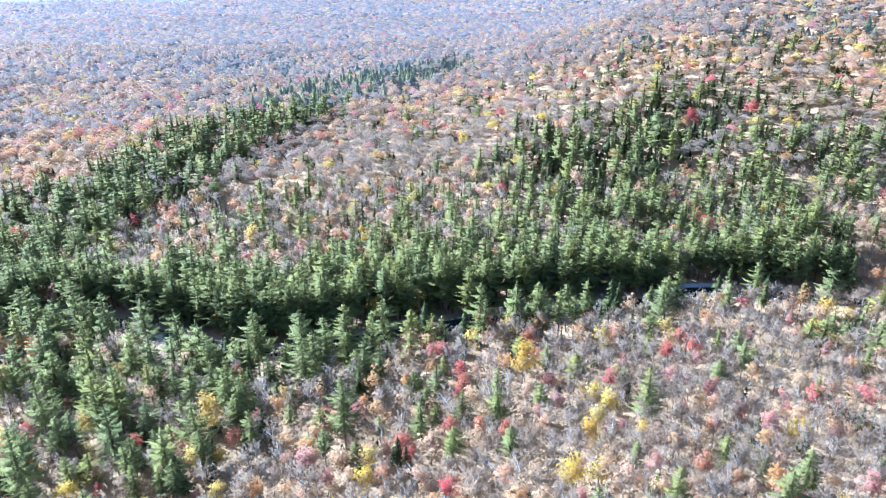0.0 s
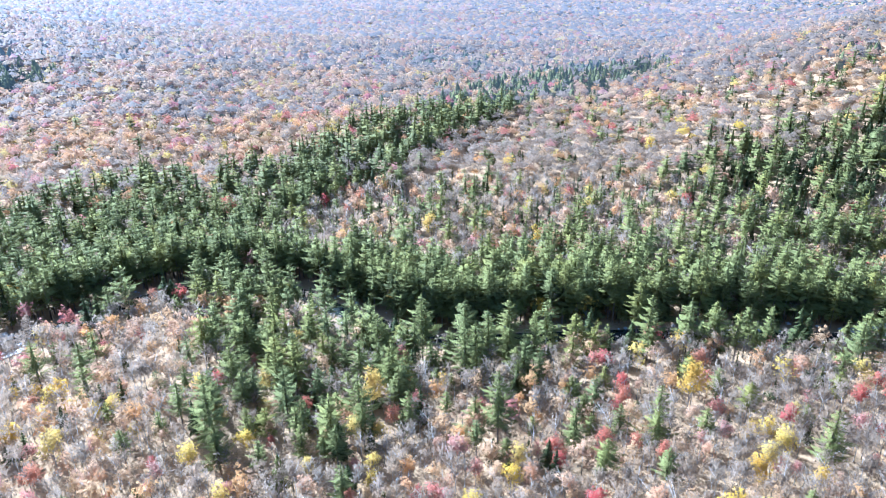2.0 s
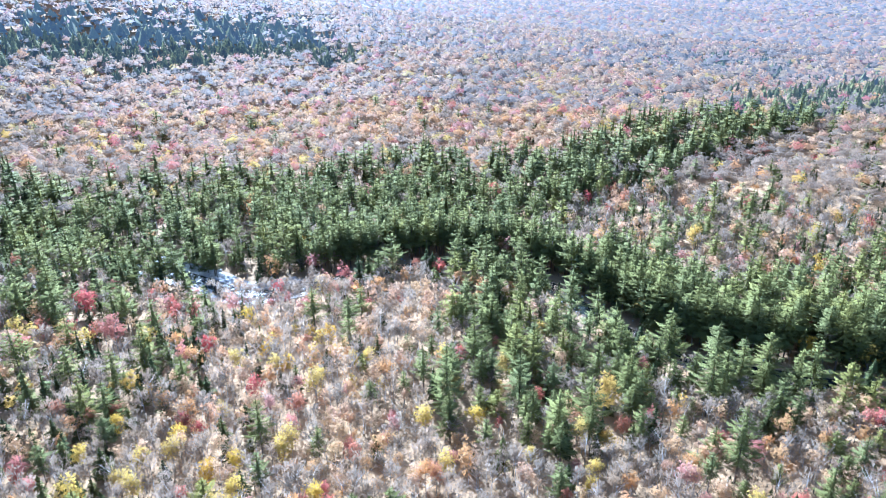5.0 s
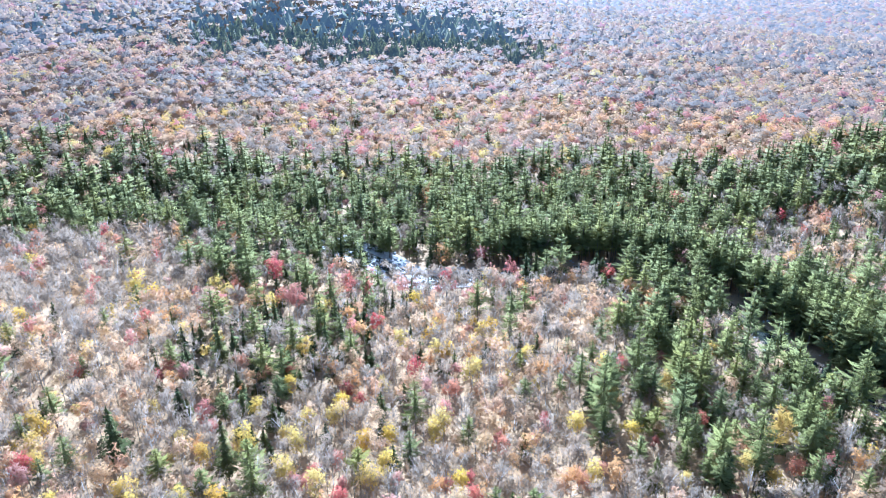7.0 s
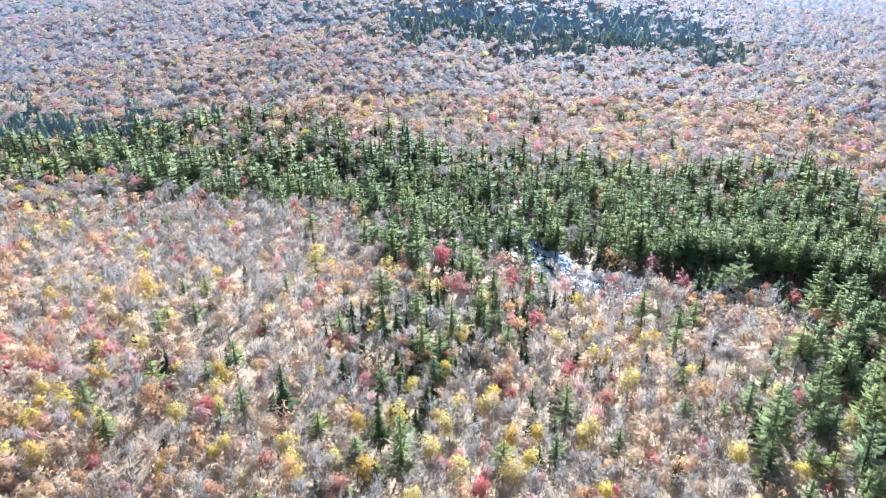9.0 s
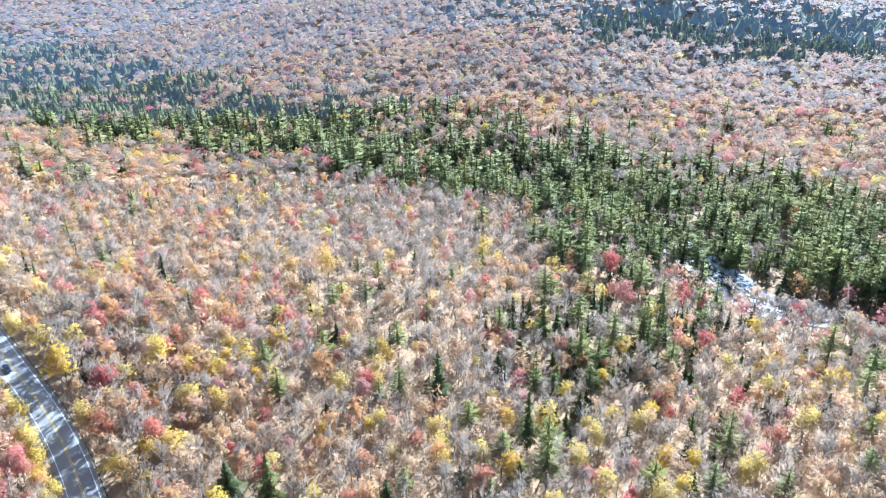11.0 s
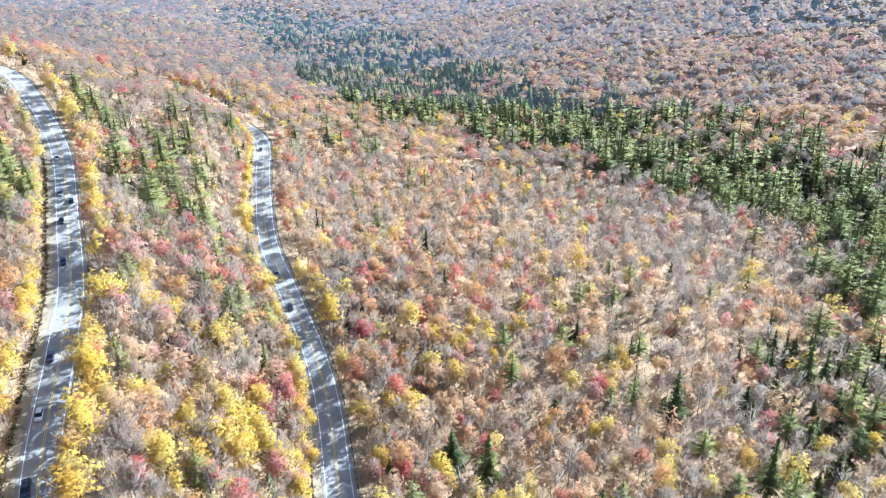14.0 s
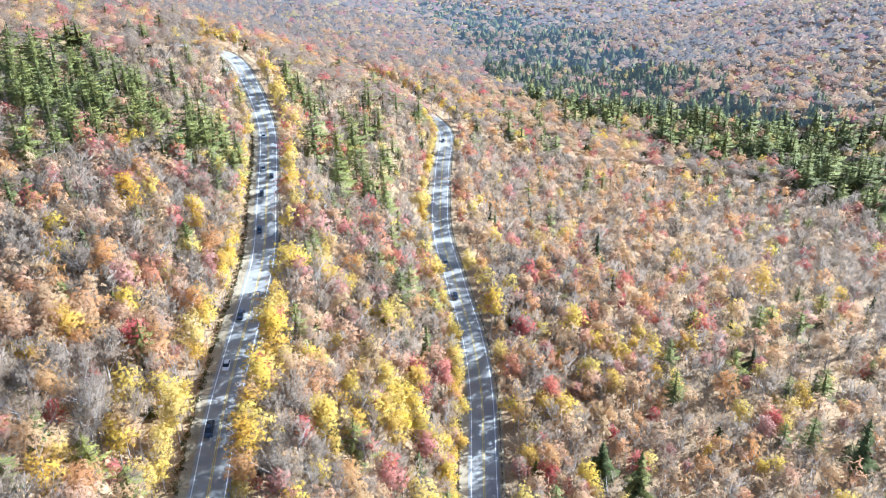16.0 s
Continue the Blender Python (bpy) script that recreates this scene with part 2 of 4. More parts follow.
# ---------------- mesh helpers ----------------
def mesh_of(name, verts, faces, mats, mat_index=None, tint=None, smooth=False, soft=None, spray=None):
    """A mesh from arrays; faces are triangles or quads of one kind."""
    verts, faces = np.asarray(verts, np.float32), np.asarray(faces, np.int32)
    k = faces.shape[1]
    if soft is not None:
        a, b, c = verts[faces[:, 0]], verts[faces[:, 1]], verts[faces[:, 2]]
        wrong = (np.cross(b - a, c - a) * soft[faces[:, 0]]).sum(1) < 0
        faces = np.where(wrong[:, None], faces[:, ::-1], faces)
    me = bpy.data.meshes.new(name)
    me.vertices.add(len(verts))
    me.vertices.foreach_set("co", verts.ravel())
    me.loops.add(faces.size)
    me.loops.foreach_set("vertex_index", faces.ravel())
    me.polygons.add(len(faces))
    me.polygons.foreach_set("loop_start", np.arange(0, faces.size, k, dtype=np.int32))
    for m in mats:
        me.materials.append(m)
    if mat_index is not None:
        me.polygons.foreach_set("material_index", np.asarray(mat_index, np.int32))
    if tint is not None:
        at = me.attributes.new("tint", "FLOAT", "POINT")
        at.data.foreach_set("value", np.asarray(tint, np.float32))
    if spray is not None:
        at = me.attributes.new("spray", "FLOAT_VECTOR", "POINT")
        at.data.foreach_set("vector", np.asarray(spray, np.float32).ravel())
    me.polygons.foreach_set("use_smooth", np.full(len(faces), smooth or soft is not None))
    me.update(calc_edges=True)
    if soft is not None:
        me.normals_split_custom_set_from_vertices(np.asarray(soft, np.float32))
    return me


def sheet(rows, cols, wrap=False):
    i, j = np.meshgrid(np.arange(rows - 1), np.arange(cols if wrap else cols - 1), indexing="ij")
    j2 = (j + 1) % cols
    return np.stack([i * cols + j, i * cols + j2, (i + 1) * cols + j2, (i + 1) * cols + j], -1).reshape(-1, 4)


# ---------------- ground ----------------
rings = np.concatenate([np.linspace(0, 110, 14), np.arange(114, 540, 5.0), np.geomspace(545, 4900, 60)])
heads = np.radians(np.concatenate([np.arange(-46, 166, 0.8), np.arange(166, 314, 2.0)]))
RR, HH = np.meshgrid(rings, heads, indexing="ij")
gx, gy = -np.sin(HH) * RR, np.cos(HH) * RR
gz = land(gx, gy)
ground = new("ground", mesh_of("ground", np.c_[gx.ravel(), gy.ravel(), gz], sheet(len(rings), len(heads), True)[:, ::-1], [LITTER], smooth=True))
tagged(ground, "forest floor of tan and orange fallen leaves over the hills", "ground", kind="structure")


def ribbon(line, offset, width, lift, thick=0.0):
    """A strip along the line, at an offset to its left."""
    t = np.gradient(line[:, :2], axis=0)
    t /= np.linalg.norm(t, axis=1)[:, None]
    nrm = np.c_[-t[:, 1], t[:, 0]]
    a, b = line[:, :2] + nrm * (offset - width / 2), line[:, :2] + nrm * (offset + width / 2)
    z = line[:, 2] + lift
    v = np.vstack([np.c_[a, z - thick], np.c_[a, z], np.c_[b, z], np.c_[b, z - thick]]) if thick else np.vstack([np.c_[a, z], np.c_[b, z]])
    m, rows = len(line), 4 if thick else 2
    return v, sheet(rows, m)[:, ::-1]


def strip(name, line, offset, width, lift, mat, parent=None, thick=0.0):
    v, f = ribbon(line, offset, width, lift, thick)
    ob = new(name, mesh_of(name, v, f, [mat]))
    ob.parent = parent
    return ob


for line, label in ((LOW, "two-lane grey asphalt road dappled with tree shadows, lower of two"),
                    (HIGH, "two-lane grey asphalt road with traffic on the hillside, upper of two")):
    road = strip("road", line, 0, 9.2, 0.1, ASPHALT, None, 0.5)
    tagged(road, label, "road", kind="structure")
    for off in (-3.7, 3.7):
        strip("edge_line", line, off, 0.22, 0.112, WHITE_PAINT, road)
    for off in (-0.2, 0.2):
        strip("centre_line", line, off, 0.15, 0.112, YELLOW_PAINT, road)

turnout = strip("gravel_turnout", HIGH[117:132], 9.5, 7.5, 0.06, GRAVEL, None, 0.5)
tagged(turnout, "pale gravel turnout beside the upper road at its crest", "gravel", kind="structure")

water_mat = bpy.data.materials.new("river_water")
water_mat.use_nodes = True
wb = water_mat.node_tree.nodes["Principled BSDF"]
wb.inputs["Base Color"].default_value = (0.03, 0.035, 0.03, 1)
wb.inputs["Roughness"].default_value = 0.12
wnz = water_mat.node_tree.nodes.new("ShaderNodeTexNoise")
wnz.inputs["Scale"].default_value = 1.2
wbp = water_mat.node_tree.nodes.new("ShaderNodeBump")
wbp.inputs["Strength"].default_value, wbp.inputs["Distance"].default_value = 0.6, 0.05
wgeo = water_mat.node_tree.nodes.new("ShaderNodeNewGeometry")
water_mat.node_tree.links.new(wgeo.outputs["Position"], wnz.inputs["Vector"])
water_mat.node_tree.links.new(wnz.outputs["Fac"], wbp.inputs["Height"])
water_mat.node_tree.links.new(wbp.outputs[0], wb.inputs["Normal"])
stream_head = np.degrees(np.arctan2(-STREAM[:, 0], STREAM[:, 1]))
river = strip("water", STREAM, 0, (9.0 - 4.5 * step01(61, 67, stream_head))[:, None], -0.55, water_mat)
tagged(river, "shallow stony river glinting between conifers on the valley floor", "river", kind="structure")

# ---------------- trees ----------------
rng = np.random.default_rng(7)


def tapered(base, top, r0, r1, sides):
    """A tapered limb as triangles."""
    base, top = np.array(base, float), np.array(top, float)
    ax = top - base
    ax /= np.linalg.norm(ax)
    u = np.cross(ax, (0.3, 0.9, 0.2))
    u /= np.linalg.norm(u)
    w = np.cross(ax, u)
    a = np.arange(sides) * 2 * np.pi / sides
    c = np.cos(a)[:, None] * u + np.sin(a)[:, None] * w
    v = np.vstack([base + c * r0, top + c * r1])
    f = []
    for i in range(sides):
        j = (i + 1) % sides
        f += [(i, j, sides + j), (i, sides + j, sides + i)]
    return v, np.array(f), v * 0


def gather(pieces):
    """Joins pieces of (corners, triangles, leaf grain)."""
    vs, fs, ws, k = [], [], [], 0
    for v, f, w in pieces:
        vs.append(v)
        fs.append(np.asarray(f) + k)
        ws.append(w)
        k += len(v)
    return np.vstack(vs), np.vstack(fs), np.vstack(ws)


def boughs(h, base, reach, tiers, per, shape, droop, wide, fine, inner=0.26):
    """Whorls of needle boughs round a stem: each a bent, pointed spray whose needles run outwards from its rib."""
    v, f, g = [], [], []
    for i in range(tiers):
        u = min(max((i + rng.uniform(-0.3, 0.3)) / tiers, 0), 1)
        z = base + (h - base) * u
        r = reach * (1 - u) ** shape * (0.45 + 0.55 * min(1, (u + 0.12) * 4)) * rng.uniform(0.65, 1.2) + 0.4
        a0 = rng.uniform(0, 6.28)
        for k in range(per):
            if rng.random() < 0.16:
                continue
            a = a0 + (k + rng.uniform(-0.35, 0.35)) * 6.283 / per
            L = r * rng.uniform(0.5, 1.3)
            d, s = np.array((np.cos(a), np.sin(a), 0)), np.array((-np.sin(a), np.cos(a), 0))
            w = (L * 0.7 + reach * 0.25) * wide * rng.uniform(0.8, 1.25)
            rise = droop + rng.uniform(-0.14, 0.14)
            tip = d * L + (0, 0, z + rise * L)
            mid = d * L * 0.62
            mz = z + rise * L * 0.3
            q = len(v)
            tw = rng.uniform(-0.55, 0.55) * w
            v += [np.array((0, 0, z + 0.3)), mid + s * w + (0, 0, mz + tw), tip, mid - s * w + (0, 0, mz - tw)]
            f += [(q, q + 1, q + 2), (q, q + 2, q + 3)]
            o = rng.uniform(0, 60)
            g += [(o, 0, o), (o + 0.62 * L / fine, w / fine * 0.6, o), (o + L / fine, 0, o), (o + 0.62 * L / fine, -w / fine * 0.6, o)]
    q = len(v)
    ring = [np.array((np.cos(a), np.sin(a), 0)) * reach * inner * rng.uniform(0.8, 1.2) for a in np.arange(5) * 1.2566]
    v += [np.array((0, 0, h - 0.8))] + [p + (0, 0, base + (h - base) * rng.uniform(0.05, 0.3)) for p in ring]
    f += [(q, q + 1 + i, q + 1 + (i + 1) % 5) for i in range(5)]
    g += [tuple(p / fine * 0.5) for p in v[q:]]
    q = len(v)
    v += [np.array((0, 0, h + 0.9)), np.array((0.4, 0, h - 1.4)), np.array((-0.2, 0.35, h - 1.4)), np.array((-0.2, -0.35, h - 1.4))]
    f += [(q, q + 1, q + 2), (q, q + 2, q + 3), (q, q + 3, q + 1)]
    g += [tuple(p / fine * 0.5) for p in v[q:]]
    return np.array(v), np.array(f), np.array(g)


def flakes(centres, size, heart, loose=0.55, fine=0.25):
    """A ragged triangle of leaves at each centre, lying roughly across the line from the crown's heart."""
    m = len(centres)
    out = centres - heart
    out /= np.linalg.norm(out, axis=1)[:, None] + 1e-6
    out += rng.normal(size=(m, 3)) * loose
    out /= np.linalg.norm(out, axis=1)[:, None]
    u = np.cross(out, rng.normal(size=(m, 3)))
    u /= np.linalg.norm(u, axis=1)[:, None]
    w = np.cross(out, u)
    a = np.array((0, 2.1, 4.2))[None] + rng.uniform(-0.5, 0.5, (m, 3))
    r = size * rng.uniform(0.55, 1.2, (m, 3, 1))
    v = centres[:, None] + (np.cos(a)[..., None] * u[:, None] + np.sin(a)[..., None] * w[:, None]) * r
    return v.reshape(-1, 3), np.arange(m * 3).reshape(-1, 3), v.reshape(-1, 3) / fine


def cone_points(m, h, base, reach):
    """Points over the ragged sides of a conifer's cone."""
    u = 1 - np.sqrt(rng.random(m))
    u[0] = 0.97
    a = rng.uniform(0, 6.28, m)
    r = reach * (1 - u) * rng.uniform(0.5, 1.1, m)
    return np.stack([np.cos(a) * r, np.sin(a) * r, base + (h - base) * u], 1)


def needles(m, h, base, reach, size, skirts, fine):
    """A far conifer: ragged skirts of boughs one above the other, with loose sprays."""
    out = []
    for k in range(skirts):
        top = h - (h - base) * k / skirts * 0.8
        low = h - (h - base) * min(1, (k + 1.25) / skirts)
        a = np.arange(5) * 1.2566 + rng.uniform(0, 1.2)
        r = reach * ((k + 1) / skirts) ** 0.8 * rng.uniform(0.45, 1.0, 5)
        ring = np.stack([np.cos(a) * r, np.sin(a) * r, low + rng.uniform(-0.7, 0.7, 5)], 1)
        v = np.vstack([[(0, 0, top)], ring])
        out.append((v, np.array([(0, 1 + i, 1 + (i + 1) % 5) for i in range(5)]), v / fine))
    p = cone_points(m, h, base, reach)
    out.append(flakes(p, size, p * (0, 0, 1) - (0, 0, 1.2), 0.45, fine))
    return gather(out)


def billow(h, base, reach, loose, size, heart, wide, fine):
    """A far hardwood crown: a shallow uneven dome wrapped in loose leaf clumps."""
    mid = base + (h - base) * 0.5
    a = np.arange(5) * 1.2566 + rng.uniform(0, 1.2)
    r = reach * wide * rng.uniform(0.7, 1.15, 5)
    z = h - 1.3 - (h - 1.3 - mid) * rng.uniform(0.5, 1.1, 5)
    v = np.vstack([[(rng.uniform(-0.5, 0.5), rng.uniform(-0.5, 0.5), h - 1.3)], np.stack([np.cos(a) * r, np.sin(a) * r, z], 1)])
    f = np.array([(0, 1 + i, 1 + (i + 1) % 5) for i in range(5)])
    if not loose:
        return v, f, v / fine
    a, u = rng.uniform(0, 6.28, loose), np.sqrt(rng.random(loose))
    c = np.stack([np.cos(a) * u * reach, np.sin(a) * u * reach, h - (h - mid) * u ** 2 * 0.9 + rng.uniform(-0.8, 0.4, loose)], 1)
    return gather([(v, f, v / fine), flakes(c, size, heart, 0.7, fine)])


def crown_points(m, h, base, reach, clumps):
    """Points in an uneven crown made of clumps."""
    mid = (h + base) / 2
    c = rng.normal(size=(clumps, 3))
    c /= np.linalg.norm(c, axis=1)[:, None]
    c *= rng.uniform(0.3, 0.75, (clumps, 1))
    c = c * (reach, reach, (h - base) / 2) + (0, 0, mid)
    c[0] = (0, 0, h - reach * 0.5)
    k = rng.integers(0, clumps, m)
    p = rng.normal(size=(m, 3))
    p /= np.linalg.norm(p, axis=1)[:, None]
    p *= (rng.random((m, 1)) ** 0.5) * reach * 0.55
    return c[k] + p


def twigs(m, h, base, reach, spread, length, fine):
    """Upswept fans of twigs filling a bare crown: each fan opens from a point, its twigs running outwards."""
    p = crown_points(m, h - 0.8, base, reach, 8)
    out = p.copy()
    out[:, 2] = (out[:, 2] - base) * 0.8 + 1.6
    d = out / np.linalg.norm(out, axis=1)[:, None] + rng.normal(size=(m, 3)) * 0.28
    d /= np.linalg.norm(d, axis=1)[:, None]
    s = np.cross(d, rng.normal(size=(m, 3)))
    s /= np.linalg.norm(s, axis=1)[:, None]
    L = length * rng.uniform(0.6, 1.3, (m, 1))
    k = spread * rng.uniform(0.6, 1.2, (m, 1))
    v = np.stack([p - d * L * 0.5, p + d * L * 0.5 + s * k, p + d * L * rng.uniform(0.3, 0.6, (m, 1)) - s * k], 1)
    o = rng.uniform(0, 60, (m, 1))
    z = np.zeros((m, 1))
    run = L / fine * 0.16
    w = np.stack([np.c_[o, z, o], np.c_[o + k / fine, run, o], np.c_[o - k / fine, run, o]], 1)
    return v.reshape(-1, 3), np.arange(m * 3).reshape(-1, 3), w.reshape(-1, 3)


def limbs(h, base, reach, count, sides):
    out = []
    for k in range(count):
        a = rng.uniform(0, 6.28)
        z0 = rng.uniform(base * 0.8, (h + base) / 2)
        r = reach * rng.uniform(0.5, 0.9)
        out.append(tapered((0, 0, z0), (np.cos(a) * r, np.sin(a) * r, min(h - 0.6, z0 + r * rng.uniform(0.8, 1.6))), 0.10, 0.02, sides))
    return out


def build_tree(kind, lod):
    """Stem, crown and the crown's light directions of one tree; lod 0 nearest to 5 far off."""
    fine = (0.15, 0.25, 0.38, 0.6, 1.0, 1.6)[lod]
    if kind == "pine":
        h, base, reach = rng.uniform(16, 20.5), rng.uniform(4.0, 6.5), rng.uniform(4.9, 6.3)
        if lod < 3:
            tiers, per = ((15, 8), (11, 6), (10, 6))[lod]
            crown = boughs(h, base, reach, tiers, per, 0.62, 0.16, (0.15, 0.2, 0.28)[lod], fine, 0.2)
        else:
            crown = needles((11, 5, 2)[lod - 3], h * (0.85, 0.68, 0.56)[lod - 3], base - 1, reach, (1.2, 1.5, 1.7)[lod - 3], (2, 1, 1)[lod - 3], fine)
        stem = tapered((0, 0, -1.0), (0, 0, h - 0.6), 0.27, 0.05, 5 if lod == 0 else 3)
    elif kind == "spruce":
        h, base, reach = rng.uniform(11, 16), rng.uniform(1.0, 2.5), rng.uniform(3.0, 4.1)
        if lod < 3:
            tiers, per = ((18, 7), (11, 5), (8, 4))[lod]
            crown = boughs(h, base, reach, tiers, per, 0.9, -0.15, (0.28, 0.36, 0.46)[lod], fine, (0.3, 0.4, 0.5)[lod])
        else:
            crown = needles((9, 3, 2)[lod - 3], h * (0.8, 0.62, 0.52)[lod - 3], base, reach * (1.1, 1.25, 1.45)[lod - 3], (0.9, 1.2, 1.4)[lod - 3], (2, 1, 1)[lod - 3], fine)
        stem = tapered((0, 0, -1.0), (0, 0, h - 0.5), 0.18, 0.04, 5 if lod == 0 else 3)
    else:
        h, base, reach = rng.uniform(12, 16), rng.uniform(4, 6), rng.uniform(3.5, 4.8)
        pieces = [tapered((0, 0, -1.0), (rng.uniform(-.4, .4), rng.uniform(-.4, .4), h * 0.75), 0.17, 0.05, 5 if lod == 0 else 3)]
        pieces += limbs(h, base, reach, ((12 if kind == "bare" else 6), 3, 0, 0, 0, 0)[lod], 3)
        stem = gather(pieces)
        heart = np.array((0, 0, base + (h - base) * 0.35))
        if lod > 1:
            crown = billow(h, base, reach, (28, 17, 8, 3)[lod - 2], (1.0, 1.1, 1.4, 1.6)[lod - 2], heart, (1.0, 1.1, 1.25, 1.35)[lod - 2], fine)
        elif kind == "bare":
            crown = twigs((190, 54)[lod], h, base, reach, (0.55, 0.95)[lod], (2.0, 2.6)[lod], fine * 0.55)
        else:
            count = (400 if kind == "yellow" else 340, 90)[lod]
            crown = flakes(crown_points(count, h, base, reach, (11, 9)[lod]), (0.62, 1.0)[lod], heart, (0.8, 0.65)[lod], fine)
    light = rounded(kind, crown[0], h, base)
    if lod > 1 and kind not in ("pine", "spruce"):
        light = light * (0.55, 0.4, 0.3, 0.3)[lod - 2] + (0, 0, 0.8)
        light /= np.linalg.norm(light, axis=1)[:, None]
    return stem, crown, light, rounded("stem", stem[0], h, base)


def rounded(kind, v, h, base):
    """Leaf masses take the light as one rounded crown: directions out from its heart, or out and up from a conifer's stem."""
    if kind in ("pine", "spruce"):
        d = v * (1, 1, 0)
        d = d / (np.linalg.norm(d, axis=1)[:, None] + 1e-6) * 0.9 + (0, 0, 0.45)
        d = d + rng.normal(size=v.shape) * 0.22
        return d / (np.linalg.norm(d, axis=1)[:, None] + 1e-6)
    d = (v - (0, 0, base + (h - base) * 0.3)) * (1, 1, 0.9)
    d = d / (np.linalg.norm(d, axis=1)[:, None] + 1e-6) + rng.normal(size=v.shape) * 0.15
    return d / (np.linalg.norm(d, axis=1)[:, None] + 1e-6)


KINDS = {
    "pine": (LEAF["pine"], BARK_DARK, "pine_tree", "tall white pine with tiers of yellow-green needle boughs", "tree"),
    "spruce": (LEAF["spruce"], BARK_DARK, "spruce_tree", "dark green pointed spruce with drooping boughs to the ground", "tree"),
    "bare": (LEAF["bare"], BARK_PALE, "bare_tree", "leafless grey-brown hardwood tree with fine upswept twigs", "tree"),
    "orange": (LEAF["orange"], BARK_PALE, "orange_tree", "hardwood tree with thinning peach and orange autumn leaves", "tree"),
    "yellow": (LEAF["yellow"], BARK_PALE, "yellow_tree", "birch-like tree in bright yellow autumn leaf", "tree"),
    "red": (LEAF["red"], BARK_PALE, "red_maple_tree", "maple tree with pinkish red autumn leaves", "tree")}
NAMES = list(KINDS)

# conifer stands: share of conifers, share of spruces among them, outline in plan
RAVINE = [
    (0.5, 0.75, [(-173, 374), (-128, 416), (-81, 433), (7, 469), (41, 417), (-25, 343), (-62, 310), (-133, 332)]),
    (0.4, 0.6, [(157, 644), (264, 657), (363, 605), (259, 400), (145, 411), (61, 405), (45, 452), (92, 513)]),
    (0.95, 0.8, [(33, 446), (73, 494), (155, 505), (221, 490), (224, 451), (149, 426), (99, 404), (50, 402)]),
    (0.22, 0.6, [(9, 601), (102, 580), (172, 687), (228, 623), (224, 545), (114, 523), (15, 488)]),
    (0.62, 0.35, [(-25, 343), (61, 405), (145, 411), (230, 414), (262, 407), (208, 301), (135, 291), (70, 293), (29, 282), (-22, 295)])]
BANKS = [
    (0.85, 0.3, [(-221, 320), (-133, 332), (-62, 310), (-31, 337), (29, 282), (72, 269), (70, 257), (-6, 240), (-70, 249), (-116, 260), (-193, 272)]),
    (0.62, 0.3, [(-190, 267), (-114, 255), (-68, 240), (-19, 242), (-37, 208), (-91, 209), (-94, 176), (-117, 156), (-125, 156)]),
    (0.5, 0.4, [(192, 313), (218, 323), (171, 237), (154, 255)]),
    (0.6, 0.3, [(-209, 235), (-177, 265), (-137, 261), (-94, 253), (-70, 226), (-76, 184), (-78, 161), (-94, 151), (-120, 162), (-107, 194), (-150, 214)])]
BANK_EAST = [
    (0.6, 0.35, [(-86, 250), (-80, 293), (-40, 351), (2, 374), (29, 397), (29, 273), (0, 257), (-39, 230), (-64, 222)]),
    (0.24, 0.4, [(-73, 216), (29, 264), (29, 210), (4, 178), (-28, 164), (-56, 181)])]
VALLEY_MOUTH = [
    (0.8, 0.45, [(-289, 437), (-257, 460), (-229, 519), (-187, 599), (-162, 713), (-99, 953), (15, 952), (37, 775), (-34, 682), (-102, 594), (-118, 506), (-143, 442), (-167, 396), (-187, 361), (-205, 329), (-221, 320)]),
    (0.85, 0.4, [(-398, 227), (-386, 264), (-340, 312), (-290, 386), (-228, 438), (-179, 418), (-189, 333), (-138, 332), (-140, 305), (-197, 255), (-214, 240), (-252, 199), (-300, 177), (-305, 165)])]
MEADOW_SIDE = [
    (0.88, 0.5, [(-565, 41), (-533, 88), (-494, 148), (-435, 193), (-367, 215), (-307, 178), (-285, 133), (-291, 107), (-339, 116), (-433, 98), (-424, 50), (-418, 23)]),
    (0.52, 0.6, [(-590, 93), (-510, 183), (-391, 258), (-359, 236), (-438, 186), (-515, 122)]),
    (0.58, 0.8, [(-275, 111), (-275, 134), (-233, 151), (-198, 122), (-201, 90), (-226, 67), (-246, 70)]),
    (0.6, 0.7, [(-1061, 120), (-1071, 199), (-958, 247), (-861, 230), (-923, 160)]),
    (0.98, 0.7, [(-878, 236), (-875, 413), (-855, 674), (-643, 652), (-568, 542), (-690, 415), (-719, 271)]),
    (0.55, 0.3, [(-115, 144), (-128, 192), (-113, 224), (-97, 252), (-70, 237), (-60, 197), (-58, 166), (-82, 138), (-96, 137)])]
VALLEY_FLOOR = [
    (0.9, 0.6, [(-725, -126), (-694, -80), (-635, -11), (-527, 78), (-478, 135), (-430, 186), (-352, 229), (-324, 168), (-278, 150), (-299, 114), (-362, 121), (-424, 88), (-443, 18), (-498, -21), (-499, -95)]),
    (0.55, 0.6, [(-742, -82), (-693, 40), (-596, 101), (-523, 153), (-445, 238), (-363, 257), (-409, 198), (-510, 127), (-644, 12)]),
    (0.52, 0.8, [(-261, 101), (-254, 126), (-220, 117), (-175, 79), (-156, 49), (-203, 49), (-228, 60)])]
